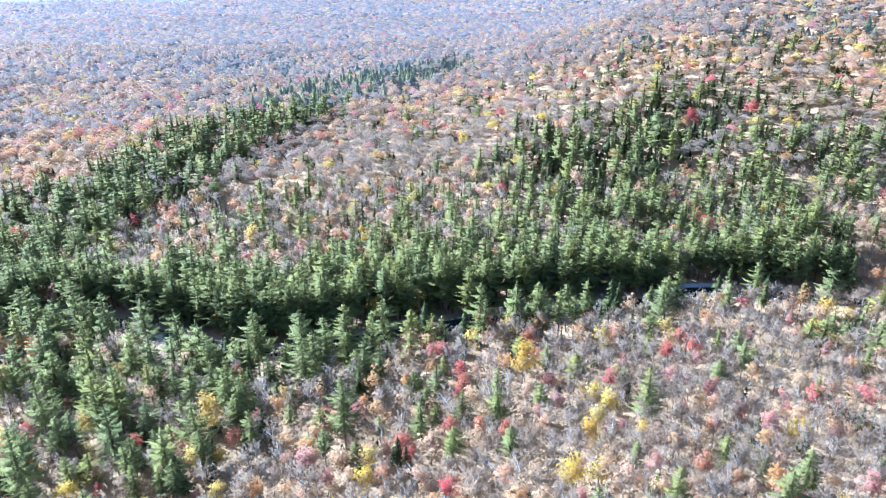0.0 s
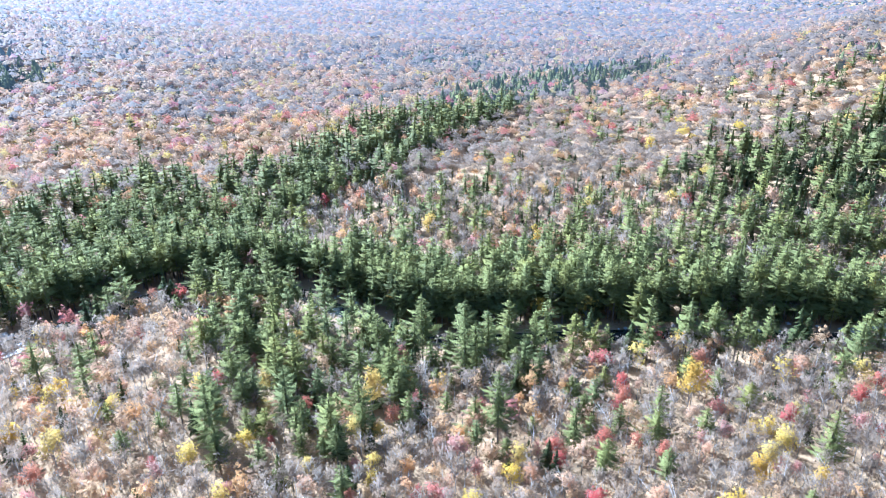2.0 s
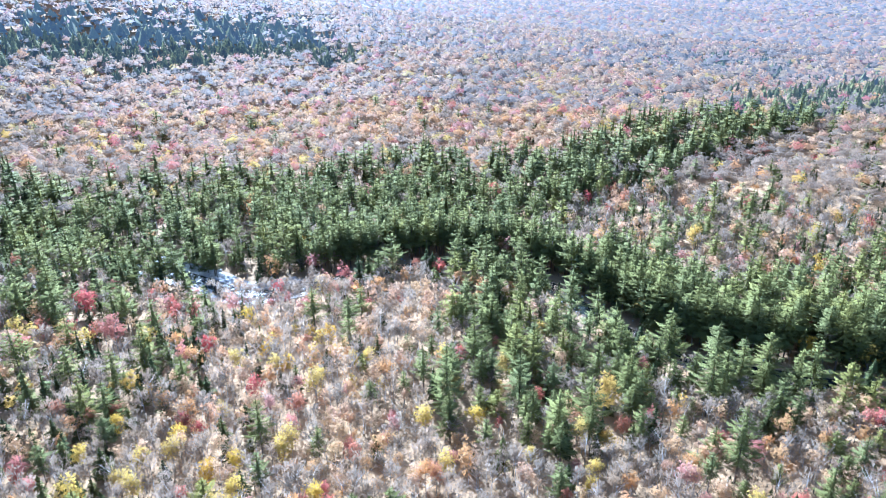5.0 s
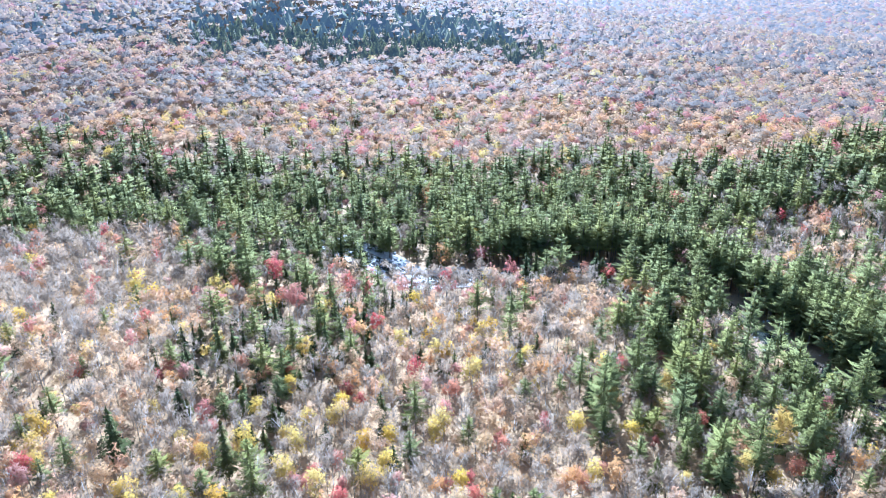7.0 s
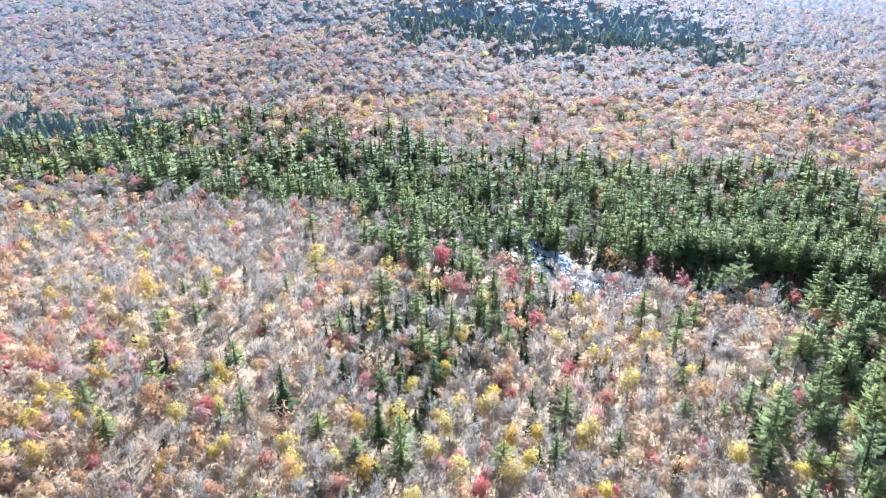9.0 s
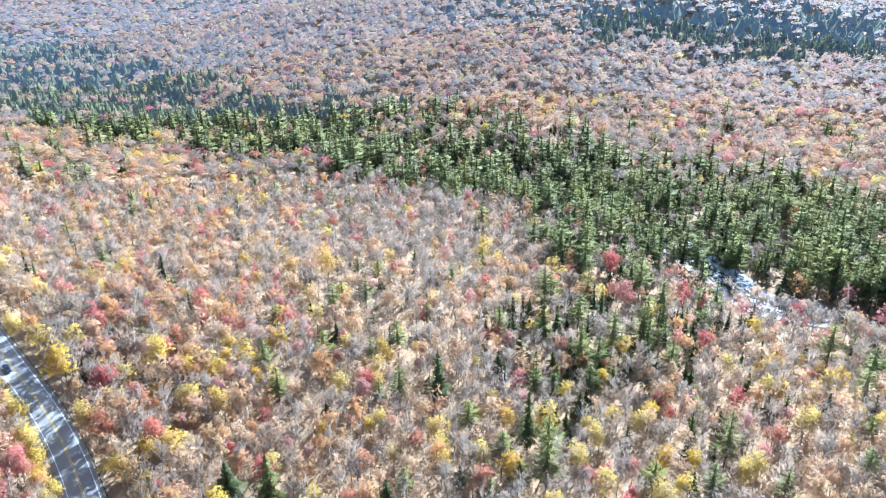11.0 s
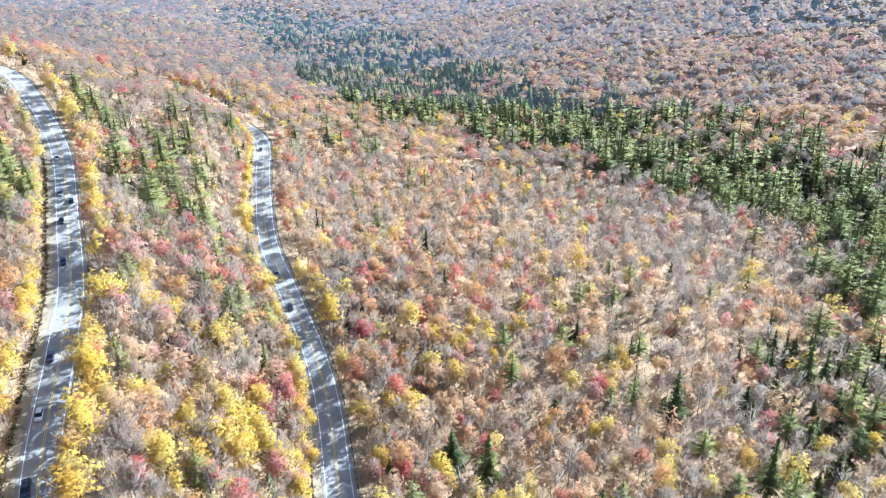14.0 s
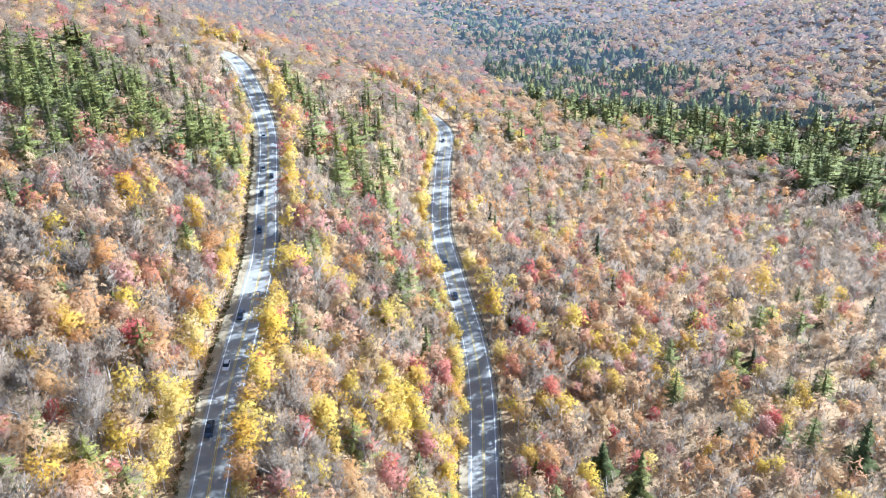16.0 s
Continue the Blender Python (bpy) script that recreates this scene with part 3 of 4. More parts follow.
VALLEY_HEAD = [
    (0.88, 0.6, [(-1468, -885), (-1474, -711), (-1180, -411), (-880, -211), (-676, -87), (-627, 22), (-558, 65), (-472, 153), (-430, 169), (-388, 227), (-286, 176), (-295, 154), (-301, 112), (-337, 129), (-378, 104), (-425, 52), (-452, 9), (-512, -49), (-533, -132), (-524, -192), (-618, -285), (-871, -468)]),
    (0.5, 0.45, [(-272, -206), (-270, -187), (-236, -148), (-204, -118), (-191, -121), (-197, -138), (-218, -161), (-232, -180)])]
UPHILL = [
    (0.78, 0.35, [(-252, -450), (-242, -386), (-224, -317), (-254, -320), (-223, -284), (-230, -249), (-203, -218), (-169, -216), (-173, -268), (-117, -233)]),
    (0.85, 0.4, [(-315, -272), (-334, -262), (-310, -252), (-278, -245)]),
    (0.85, 0.4, [(-343, -252), (-375, -249), (-342, -231), (-323, -238)]),
    (0.95, 0.3, [(-235, -200), (-268, -213), (-252, -185), (-228, -171), (-210, -172)]),
    (0.55, 0.4, [(-306, -226), (-319, -202), (-294, -189), (-264, -196)]),
    (0.42, 0.5, [(-153, -128), (-187, -127), (-221, -133), (-169, -103), (-154, -106)])]
STANDS = RAVINE + BANKS + BANK_EAST + VALLEY_MOUTH + MEADOW_SIDE + VALLEY_FLOOR + VALLEY_HEAD + UPHILL


# trees that stand out: place and size
YELLOW_ROADSIDE = [
    (-204.3, -96.7, 1.5), (-234.9, -122.7, 1.1), (-280.4, -109.5, 0.97), (-270.1, -125.8, 0.89), (-196.9, -57.0, 1.26), (-284.7, -13.8, 1.4), (-184.8, -84.0, 1.14),
    (-197.2, -77.8, 0.84), (-216.9, -70.4, 1.3), (-170.2, -61.5, 1.11), (-127.2, -88.6, 1.08), (-105.4, -92.2, 0.99), (-77.6, -94.1, 0.79), (-191.6, -175.7, 1.22),
    (-153.2, -142.2, 1.25), (-129.4, -129.4, 1.23), (-108.0, -115.3, 1.11), (-115.0, -114.1, 0.94), (-107.1, -138.4, 1.19), (-79.7, -129.4, 1.25), (-84.9, -121.2, 1.24),
    (-66.7, -112.7, 0.99), (-58.4, -122.8, 0.97), (-51.6, -117.1, 0.94), (-136.0, -195.3, 1.49)]
YELLOW_VALLEY = [
    (-90.5, -151.0, 0.68), (-112.7, -166.4, 0.75), (-353.9, -192.7, 0.91), (-271.6, -169.3, 1.35), (-304.9, 61.2, 1.35), (-138.4, 84.3, 0.94), (-174.2, 89.9, 0.83),
    (-192.8, 80.7, 0.79), (-119.9, 96.7, 0.92), (-171.3, 55.4, 1.0), (-140.7, 62.7, 1.01), (-83.5, 150.4, 0.66), (-137.6, 178.0, 0.94), (-116.1, 184.5, 0.92),
    (-106.8, 155.9, 0.93), (-74.8, 182.3, 1.43), (-187.7, 66.1, 0.83), (-19.7, 422.5, 0.97), (15.9, 503.7, 1.34), (-22.9, 159.4, 1.01), (54.9, 192.3, 1.08),
    (45.3, 177.3, 1.02), (-53.7, 395.4, 0.84), (28.2, 213.1, 1.5), (-102.1, 349.4, 1.31)]
RED_MAPLES = [
    (-90.6, -106.8, 0.68), (-77.9, -139.7, 0.81), (-239.9, -181.8, 1.13), (-64.0, -131.2, 0.84), (-230.6, -66.5, 1.08), (-341.4, -177.9, 1.5), (-201.8, -114.4, 0.6),
    (-82.1, -94.3, 0.64), (-278.3, 114.8, 1.5), (-244.9, 108.9, 1.5), (-355.4, 119.8, 1.19), (-206.7, 245.6, 0.83), (-130.5, 202.6, 0.66), (-175.5, 120.7, 1.05),
    (-155.1, 121.4, 1.07), (-65.8, 178.2, 0.93), (-38.2, 335.8, 0.87), (5.8, 214.9, 1.02), (14.6, 361.7, 1.31), (170.6, 475.3, 1.5), (209.6, 468.2, 1.5),
    (140.2, 344.6, 1.41), (84.2, 226.9, 1.11), (33.1, 237.7, 1.1), (115.4, 148.4, 1.15), (-227.1, 348.5, 1.48)]
ORANGE_TREES = [
    (-202.5, -13.6, 1.44), (-244.7, 12.9, 1.5), (-179.2, 16.7, 1.11), (-344.2, 183.4, 0.99), (-150.5, 185.7, 0.99), (82.5, 409.8, 1.5), (-30.4, 376.8, 1.36)]
TALL_PINES = [
    (-227.1, -181.9, 1.5), (-118.6, 154.8, 1.5), (-187.6, 178.6, 1.11), (-202.4, 172.6, 1.13), (66.2, 189.8, 1.26), (90.7, 256.4, 1.3), (-7.7, 184.8, 0.98),
    (-32.2, 184.2, 1.5), (11.0, 269.8, 1.5)]
TALL_SPRUCES = [
    (-172.3, -105.5, 1.31), (-155.5, -28.2, 1.5), (-159.1, -39.8, 1.39), (-283.2, -82.6, 1.5), (-109.2, -181.7, 1.31), (-194.5, 24.0, 1.5), (-168.3, 48.1, 1.5),
    (-222.9, 67.8, 1.5)]
SINGLES = [(0, TALL_PINES), (1, TALL_SPRUCES), (3, ORANGE_TREES), (4, YELLOW_ROADSIDE + YELLOW_VALLEY), (5, RED_MAPLES)]
singles = np.array([(*p, k) for k, group in SINGLES for p in group])


def inside(x, y, outline):
    """Which points lie within the outline."""
    hit = np.zeros(x.shape, bool)
    for (ax, ay), (bx, by) in zip(outline, outline[1:] + outline[:1]):
        if ay != by:
            hit ^= ((ay > y) != (by > y)) & (x < (bx - ax) * (y - ay) / (by - ay) + ax)
    return hit


def conifer_share(x, y):
    """Share of conifers, and of spruces among them; the stands' edges wander."""
    r = np.hypot(x, y)
    a = np.degrees(np.arctan2(-x, y))
    k = np.clip(r / 9, 16, 95)
    u = x + (wander(x, y, 34, 11) - 0.5) * k + (wander(x, y, 11, 15) - 0.5) * k * 0.7
    v = y + (wander(x, y, 34, 16) - 0.5) * k + (wander(x, y, 11, 17) - 0.5) * k * 0.7
    share = 0.055 + 0.03 * step01(300, 420, r) + 0.12 * step01(14, 4, a) * step01(390, 440, r) + 0.06 * step01(8, -4, a) * step01(300, 260, r)
    share = share + 0.15 * step01(110, 118, a) * step01(360, 300, r)
    share = share + 0.07 * step01(24, 34, a) * step01(100, 90, a) * step01(340, 280, r)
    streak = step01(0.5, 0.72, wander(x, y, 260, 12) * 0.6 + wander(x, y, 90, 13) * 0.4)
    share = np.maximum(share, np.where(r > 900, streak * 0.5, streak * 0.2 * (r > 420)))
    spruce = np.full(x.shape, 0.6)
    for part_share, part_spruce, outline in STANDS:
        here = inside(u, v, outline)
        spruce[here & (share < part_share)] = part_spruce
        share = np.where(here, np.maximum(share, part_share * (0.85 + 0.2 * wander(x, y, 22, 18))), share)
    return share, spruce


def leaf_mix(x, y):
    """Shares of bare, orange, yellow, red among the hardwoods."""
    r = np.hypot(x, y)
    a = np.degrees(np.arctan2(-x, y))
    spur = step01(12, 4, a) * step01(400, 480, r)
    slope = step01(25, 32, a) * step01(430, 500, r)
    flat_right = step01(10, 0, a) * step01(430, 380, r)
    uphill = step01(112, 124, a) * step01(230, 300, r)
    glade = step01(38, 55, a) * step01(345, 265, r)
    bare = 0.63 + 0.06 * flat_right + 0.06 * spur - 0.06 * slope + 0.16 * uphill - 0.1 * glade - 0.26 * step01(480, 620, r)
    yellow = 0.045 + 0.09 * step01(104, 112, a) * step01(260, 190, r) + 0.03 * slope + 0.05 * glade + 0.03 * step01(480, 620, r)
    red = 0.09 - 0.02 * spur + 0.03 * glade + 0.05 * uphill
    sunny = step01(80, 92, a) * step01(114, 108, a) * step01(330, 270, r)
    grey = step01(52, 60, a) * step01(104, 90, a) * step01(290, 340, r) * step01(560, 480, r)
    bare, yellow = bare - 0.1 * sunny + 0.24 * grey, yellow + 0.05 * sunny
    patch = wander(x, y, 70, 21)
    bare = bare + (patch - 0.5) * 0.35
    yellow = yellow * (0.35 + 2.2 * step01(0.6, 0.85, wander(x, y, 24, 22)))
    red = red * (0.55 + 1.4 * step01(0.55, 0.85, wander(x, y, 16, 23)))
    bare = np.clip(bare, 0.1, 0.9)
    orange = np.clip(1 - bare - yellow - red, 0.05, 1)
    return np.stack([bare, orange, yellow, red], 1)


def scatter(r0, r1, cell):
    """Tree places on a shaken grid inside a ring of the seen sector."""
    g = np.arange(-r1, r1, cell)
    x, y = [v.ravel() + rng.uniform(-0.48, 0.48, v.size) * cell for v in np.meshgrid(g, g)]
    r, a = np.hypot(x, y), np.degrees(np.arctan2(-x, y))
    lo, hi = (-41, 161) if r1 < 500 else (-36, 156)
    keep = (r >= r0) & (r < r1) & (a > lo) & (a < hi)
    x, y, r = x[keep], y[keep], r[keep]
    ok = np.ones(len(x), bool)
    close = r < 1300
    d, _, _ = nearest(STREAM, x[close], y[close])
    ac = np.degrees(np.arctan2(-x[close], y[close]))
    rd, rs = r[close], np.interp(ac, stream_head, np.hypot(STREAM[:, 0], STREAM[:, 1]))
    gorge = step01(-36, -30, ac) * step01(50, 44, ac)
    ok[close] &= d > 6.5 - 3.5 * step01(62, 68, ac) + (3.0 + 3.5 * (rd < rs)) * gorge
    sx, sy = polar(57, 322)
    ok &= ((x - sx) ** 2 + (y - sy) ** 2 > 17 ** 2) | (rng.random(len(x)) < 0.12)
    near = r < 720
    for line in (LOW, HIGH):
        d, _, side = nearest(line, x[near], y[near])
        ok[near] &= d > np.where(side < 0, 12.5, 10.0)
    for px, py, psize, _ in singles:
        ok &= (x - px) ** 2 + (y - py) ** 2 > (4.6 * psize) ** 2
    return x[ok], y[ok]


def choose(x, y):
    share, dark = conifer_share(x, y)
    u = rng.random(len(x))
    kind = np.empty(len(x), int)
    con = u < share
    spruce = rng.random(len(x)) < dark
    kind[con] = np.where(spruce[con], 1, 0)
    mix = np.cumsum(leaf_mix(x, y), 1)
    mix /= mix[:, -1:]
    w = rng.random(len(x))
    kind[~con] = (2 + (w[:, None] > mix).sum(1))[~con]
    return kind


def hem():
    """Trees along the roads: low yellow birches on one side, taller mixed trees on the sunny side."""
    out = []
    for line, sunny in ((LOW, [0.45, 0.22, 0.25, 0.08]), (HIGH, [0.22, 0.13, 0.58, 0.07])):
        t = np.gradient(line[:, :2], axis=0)
        t /= np.linalg.norm(t, axis=1)[:, None]
        nrm = np.c_[-t[:, 1], t[:, 0]]
        for i, (p, m) in enumerate(zip(line[12:], nrm[12:])):
            turnout = line is HIGH and 104 < i < 122
            if rng.random() < 0.85 and not turnout:
                q = p[:2] + m * (rng.uniform(6.9, 9.5) if line is LOW else rng.uniform(8.4, 12.0)) + rng.uniform(-1, 1, 2)
                out.append((*q, 4 if rng.random() < 0.85 else 3, rng.uniform(0.5, 0.8)))
            if wander(p[0], p[1], 9.0, 41) > 0.34 and rng.random() < 0.9:
                q = p[:2] - m * rng.uniform(8.2, 12.0) + rng.uniform(-0.6, 0.6, 2)
                out.append((*q, rng.choice([2, 3, 4, 5], p=sunny), rng.uniform(0.75, 1.2)))
    o = np.array(out)
    return o[:, 0], o[:, 1], o[:, 2].astype(int), o[:, 3]


def bank():
    """Tall conifers close along the far bank of the river."""
    t = np.gradient(STREAM[:, :2], axis=0)
    t /= np.linalg.norm(t, axis=1)[:, None]
    nrm = np.c_[-t[:, 1], t[:, 0]]
    out = []
    for p, m in zip(STREAM, nrm):
        m = m if (m @ p[:2]) > 0 else -m
        a = np.degrees(np.arctan2(-p[0], p[1]))
        if not -34 < a < 49:
            continue
        for d in (rng.uniform(9, 15), rng.uniform(10, 20), rng.uniform(13, 26), rng.uniform(20, 40), -rng.uniform(14, 20)):
            if rng.random() < (0.95 if d > 0 else 0.35):
                out.append(p[:2] + m * d + rng.uniform(-2.5, 2.5, 2))
    o = np.array(out)
    return o[:, 0], o[:, 1]


SIZES = np.array([1.0, 0.84, 0.96, 0.94, 0.88, 0.90])
woods = {k: [] for k in range(6)}
placed = []
for r0, r1, cell, lod in ((92, 235, 4.7, 0), (235, 450, 5.3, 1), (450, 640, 6.0, 2), (640, 880, 6.6, 3), (880, 1280, 8.4, 4), (1280, 1950, 10.5, 5), (1950, 2800, 14.0, 6)):
    x, y = scatter(r0, r1, cell)
    kind = choose(x, y)
    if lod == 0:
        ux, uy = scatter(r0, 300, 5.6)
        up = np.degrees(np.arctan2(-ux, uy)) > 104 + rng.uniform(-4, 4, len(ux))
        uk = choose(ux[up], uy[up])
        x, y, kind = np.r_[x, ux[up]], np.r_[y, uy[up]], np.r_[kind, np.where(uk < 2, 2, uk)]
    thin = (kind > 1) | (rng.random(len(x)) < (0.7, 0.85, 0.9, 1, 1, 1, 1)[lod])
    x, y, kind = x[thin], y[thin], kind[thin]
    stand = step01(0.35, 0.6, conifer_share(x, y)[0])
    size = SIZES[kind] * (1 + (kind < 2) * (0.28 * stand - 0.12)) * rng.uniform(0.65, 1.18, len(x)) * np.where(kind < 2, (1, 1.05, 1.12, 1.15, 1.2, 1.3, 1.7)[lod], (1, 1.06, 1.2, 1.28, 1.36, 1.5, 1.9)[lod])
    close_hill = step01(100, 112, np.degrees(np.arctan2(-x, y))) * step01(330, 260, np.hypot(x, y))
    size = size * (1 + 0.22 * close_hill * (kind > 1))
    alone = np.zeros(len(x), bool)
    if lod == 0:
        hx, hy, hk, hs = hem()
        bx, by = bank()
        x, y = np.r_[x, hx, bx, singles[:, 0]], np.r_[y, hy, by, singles[:, 1]]
        kind = np.r_[kind, hk, rng.choice([0, 0, 0, 1], len(bx)), singles[:, 3].astype(int)]
        size = np.r_[size, hs * 1.1, rng.uniform(1.1, 1.5, len(bx)), singles[:, 2] * 0.95]
        alone = np.arange(len(x)) >= len(x) - len(singles)
    z = land(x, y)
    turn = rng.uniform(0, 6.28, len(x))
    tint = rng.random(len(x))
    r = np.hypot(np.hypot(x, y), EYE[2] - z)
    for k in range(6):
        idx = np.where(kind == k)[0]
        room = 300 - sum(p[0] == k for p in placed) if lod < 2 else 0
        idx = idx[np.argsort(r[idx] - 1000 * alone[idx])]
        for i in idx[:room]:
            placed.append((k, x[i], y[i], z[i], size[i], turn[i]))
        i = idx[room:]
        woods[k].append((max(lod, 1), x[i], y[i], z[i], size[i], turn[i], tint[i]))

WOOD_LABELS = {
    "pine": "blue-green pine woods along the river and hills", "spruce": "dark spruce woods scattered through the valley",
    "bare": "leafless grey hardwood forest covering valley and slopes", "orange": "peach and orange autumn hardwood forest on the slopes",
    "yellow": "scattered yellow autumn trees of the wider forest", "red": "scattered red maples of the wider forest"}


def plant(name, kind, lots, mats, label):
    """Joins many trees of one kind into one wood."""
    V, F, M, T, S, W, off = [], [], [], [], [], [], 0
    for lod, x, y, z, size, turn, tint in lots:
        group = rng.integers(0, 6, len(x))
        for g in range(6):
            i = np.where(group == g)[0]
            if not len(i):
                continue
            stem, crown, nc, ns = build_tree(kind, min(lod, 5))
            v, f, w = crown
            nv, m = nc, np.zeros(len(f), int)
            if lod < 2:
                v, f, w = gather([crown, stem])
                nv, m = np.vstack([nc, ns]), np.r_[m, np.ones(len(stem[1]), int)]
            c, s = np.cos(turn[i])[:, None], np.sin(turn[i])[:, None]
            sz = size[i][:, None]
            P = np.stack([(v[:, 0] * c - v[:, 1] * s) * sz + x[i][:, None], (v[:, 0] * s + v[:, 1] * c) * sz + y[i][:, None],
                          v[:, 2] * sz + z[i][:, None]], -1)
            V.append(P.reshape(-1, 3))
            S.append(np.stack([nv[:, 0] * c - nv[:, 1] * s, nv[:, 0] * s + nv[:, 1] * c, nv[:, 2] + 0 * c], -1).reshape(-1, 3))
            F.append((f[None] + (np.arange(len(i)) * len(v))[:, None, None]).reshape(-1, 3) + off)
            M.append(np.tile(m, len(i)))
            T.append(np.repeat(tint[i], len(v)))
            W.append(np.tile(w, (len(i), 1)))
            off += len(v) * len(i)
    ob = new(name, mesh_of(name, np.vstack(V), np.vstack(F), mats, np.concatenate(M), np.concatenate(T), soft=np.vstack(S), spray=np.vstack(W)))
    return tagged(ob, label, "forest", kind="stuff")


for k, kind in enumerate(NAMES):
    bark = KINDS[kind][1]
    plant(kind + "_woods", kind, [w for w in woods[k] if w[0] < 2], [LEAF[kind], bark], WOOD_LABELS[kind])
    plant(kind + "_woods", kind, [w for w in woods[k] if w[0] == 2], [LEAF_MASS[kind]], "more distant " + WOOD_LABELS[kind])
    # woods from 640 m out glow faintly, in place of haze in the air
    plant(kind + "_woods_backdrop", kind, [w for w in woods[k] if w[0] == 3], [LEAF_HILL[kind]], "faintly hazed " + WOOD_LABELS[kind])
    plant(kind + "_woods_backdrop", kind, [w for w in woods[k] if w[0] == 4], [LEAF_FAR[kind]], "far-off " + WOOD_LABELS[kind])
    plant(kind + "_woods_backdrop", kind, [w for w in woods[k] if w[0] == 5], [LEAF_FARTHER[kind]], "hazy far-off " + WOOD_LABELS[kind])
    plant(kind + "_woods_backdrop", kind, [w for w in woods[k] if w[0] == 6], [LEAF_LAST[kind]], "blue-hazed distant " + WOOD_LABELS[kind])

for k, kind in enumerate(NAMES):
    leaf, bark, name, label, cat = KINDS[kind]
    models = []
    for g in range(6):
        stem, crown, nc, ns = build_tree(kind, 0)
        models.append((mesh_of("trunk", *stem[:2], [bark]), mesh_of("crown", *crown[:2], [leaf], soft=nc, spray=crown[2])))
    for kk, x, y, z, size, turn in placed:
        if kk != k:
            continue
        root = new(name)
        root.matrix_basis = Matrix.Translation((x, y, z)) @ Matrix.Rotation(turn, 4, "Z") @ Matrix.Scale(size, 4)
        trunk_me, crown_me = models[int(turn * 100) % 6]
        for pname, me in (("trunk", trunk_me), ("crown", crown_me)):
            new(pname, me).parent = root
        tagged(root, label, cat, kind + " trees of the wood")

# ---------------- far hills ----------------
FAR = mottled("far_woods_haze_glow", [(0.02, 0.04, 0.03), (0.07, 0.07, 0.06), (0.15, 0.115, 0.095), (0.19, 0.135, 0.10)], (150.0, 12.0), 0.95, 2.0, detail=6.0)
# the hills' haze is painted too: an even blue emission over the sheet
FAR.node_tree.nodes["Principled BSDF"].inputs["Emission Color"].default_value = HAZE_BLUE
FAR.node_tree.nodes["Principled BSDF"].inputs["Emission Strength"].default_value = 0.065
fr = np.geomspace(2760, 4850, 30)
fh = np.radians(np.arange(-46, 166, 0.4))
RR, HH = np.meshgrid(fr, fh, indexing="ij")
fx, fy = -np.sin(HH) * RR, np.cos(HH) * RR
fz = land(fx, fy) + 6 + 5 * hashed(fx.ravel(), fy.ravel(), 5)
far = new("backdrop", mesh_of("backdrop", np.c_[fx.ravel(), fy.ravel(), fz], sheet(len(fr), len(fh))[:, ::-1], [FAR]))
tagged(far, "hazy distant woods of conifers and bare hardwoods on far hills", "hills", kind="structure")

# ---------------- river stones and gravel ----------------
STONE = mottled("river_stone", [(0.26, 0.25, 0.24), (0.48, 0.47, 0.45), (0.60, 0.59, 0.57)], (2.0, 0.3), 0.85, 0.05)
heading_of = np.degrees(np.arctan2(-STREAM[:, 0], STREAM[:, 1]))
for a0, a1, off, wide in ((50, 63, -9, 8), (50, 63, 8.5, 4), (-24, -18, -7.5, 3)):
    k = (heading_of > a0) & (heading_of < a1)
    bar = strip("gravel_bar", STREAM[k], off, wide, -0.42, GRAVEL, None, 0.6)
    tagged(bar, "pale grey gravel bar beside the shallow river", "gravel", kind="structure")


def rocks(count):
    """Loose rounded stones along the river, in one mesh."""
    t = (1 + 5 ** 0.5) / 2
    base_v = np.array([(-1, t, 0), (1, t, 0), (-1, -t, 0), (1, -t, 0), (0, -1, t), (0, 1, t), (0, -1, -t), (0, 1, -t), (t, 0, -1), (t, 0, 1), (-t, 0, -1), (-t, 0, 1)]) / 1.9
    base_f = np.array([(0, 11, 5), (0, 5, 1), (0, 1, 7), (0, 7, 10), (0, 10, 11), (1, 5, 9), (5, 11, 4), (11, 10, 2), (10, 7, 6), (7, 1, 8),
                       (3, 9, 4), (3, 4, 2), (3, 2, 6), (3, 6, 8), (3, 8, 9), (4, 9, 5), (2, 4, 11), (6, 2, 10), (8, 6, 7), (9, 8, 1)])
    V, F = [], []
    tang = np.gradient(STREAM[:, :2], axis=0)
    tang /= np.linalg.norm(tang, axis=1)[:, None]
    weight = np.where((heading_of > 50) & (heading_of < 62), 8.0, 1.0) * (heading_of < 80)
    picks = rng.choice(len(STREAM), count, p=weight / weight.sum())
    for n_, j in enumerate(picks):
        side = rng.choice([-1, 1]) * rng.uniform(2.0, 11.0)
        p = STREAM[j, :2] + np.array((-tang[j, 1], tang[j, 0])) * side + rng.uniform(-3, 3, 2)
        r = 0.25 + rng.random() ** 3 * 1.3
        v = base_v * rng.uniform(0.75, 1.2, (12, 1)) * (r, r * rng.uniform(0.6, 1), r * 0.6)
        V.append(v + (p[0], p[1], STREAM[j, 2] - 0.5 + r * 0.25))
        F.append(base_f + n_ * 12)
    return np.vstack(V), np.vstack(F)


v, f = rocks(900)
tagged(new("river_stones", mesh_of("river_stones", v, f, [STONE], smooth=True)), "pale rounded boulders and cobbles along the river", "stones", kind="stuff")

# ---------------- road edges ----------------
VERGE = mottled("sandy_verge", [(0.18, 0.14, 0.09), (0.30, 0.24, 0.15), (0.36, 0.30, 0.18)], (3.0, 0.4), 0.95, 0.05)
RAIL = mottled("weathered_rail", [(0.07, 0.055, 0.045), (0.13, 0.11, 0.09)], (1.0, 0.2), 0.7)
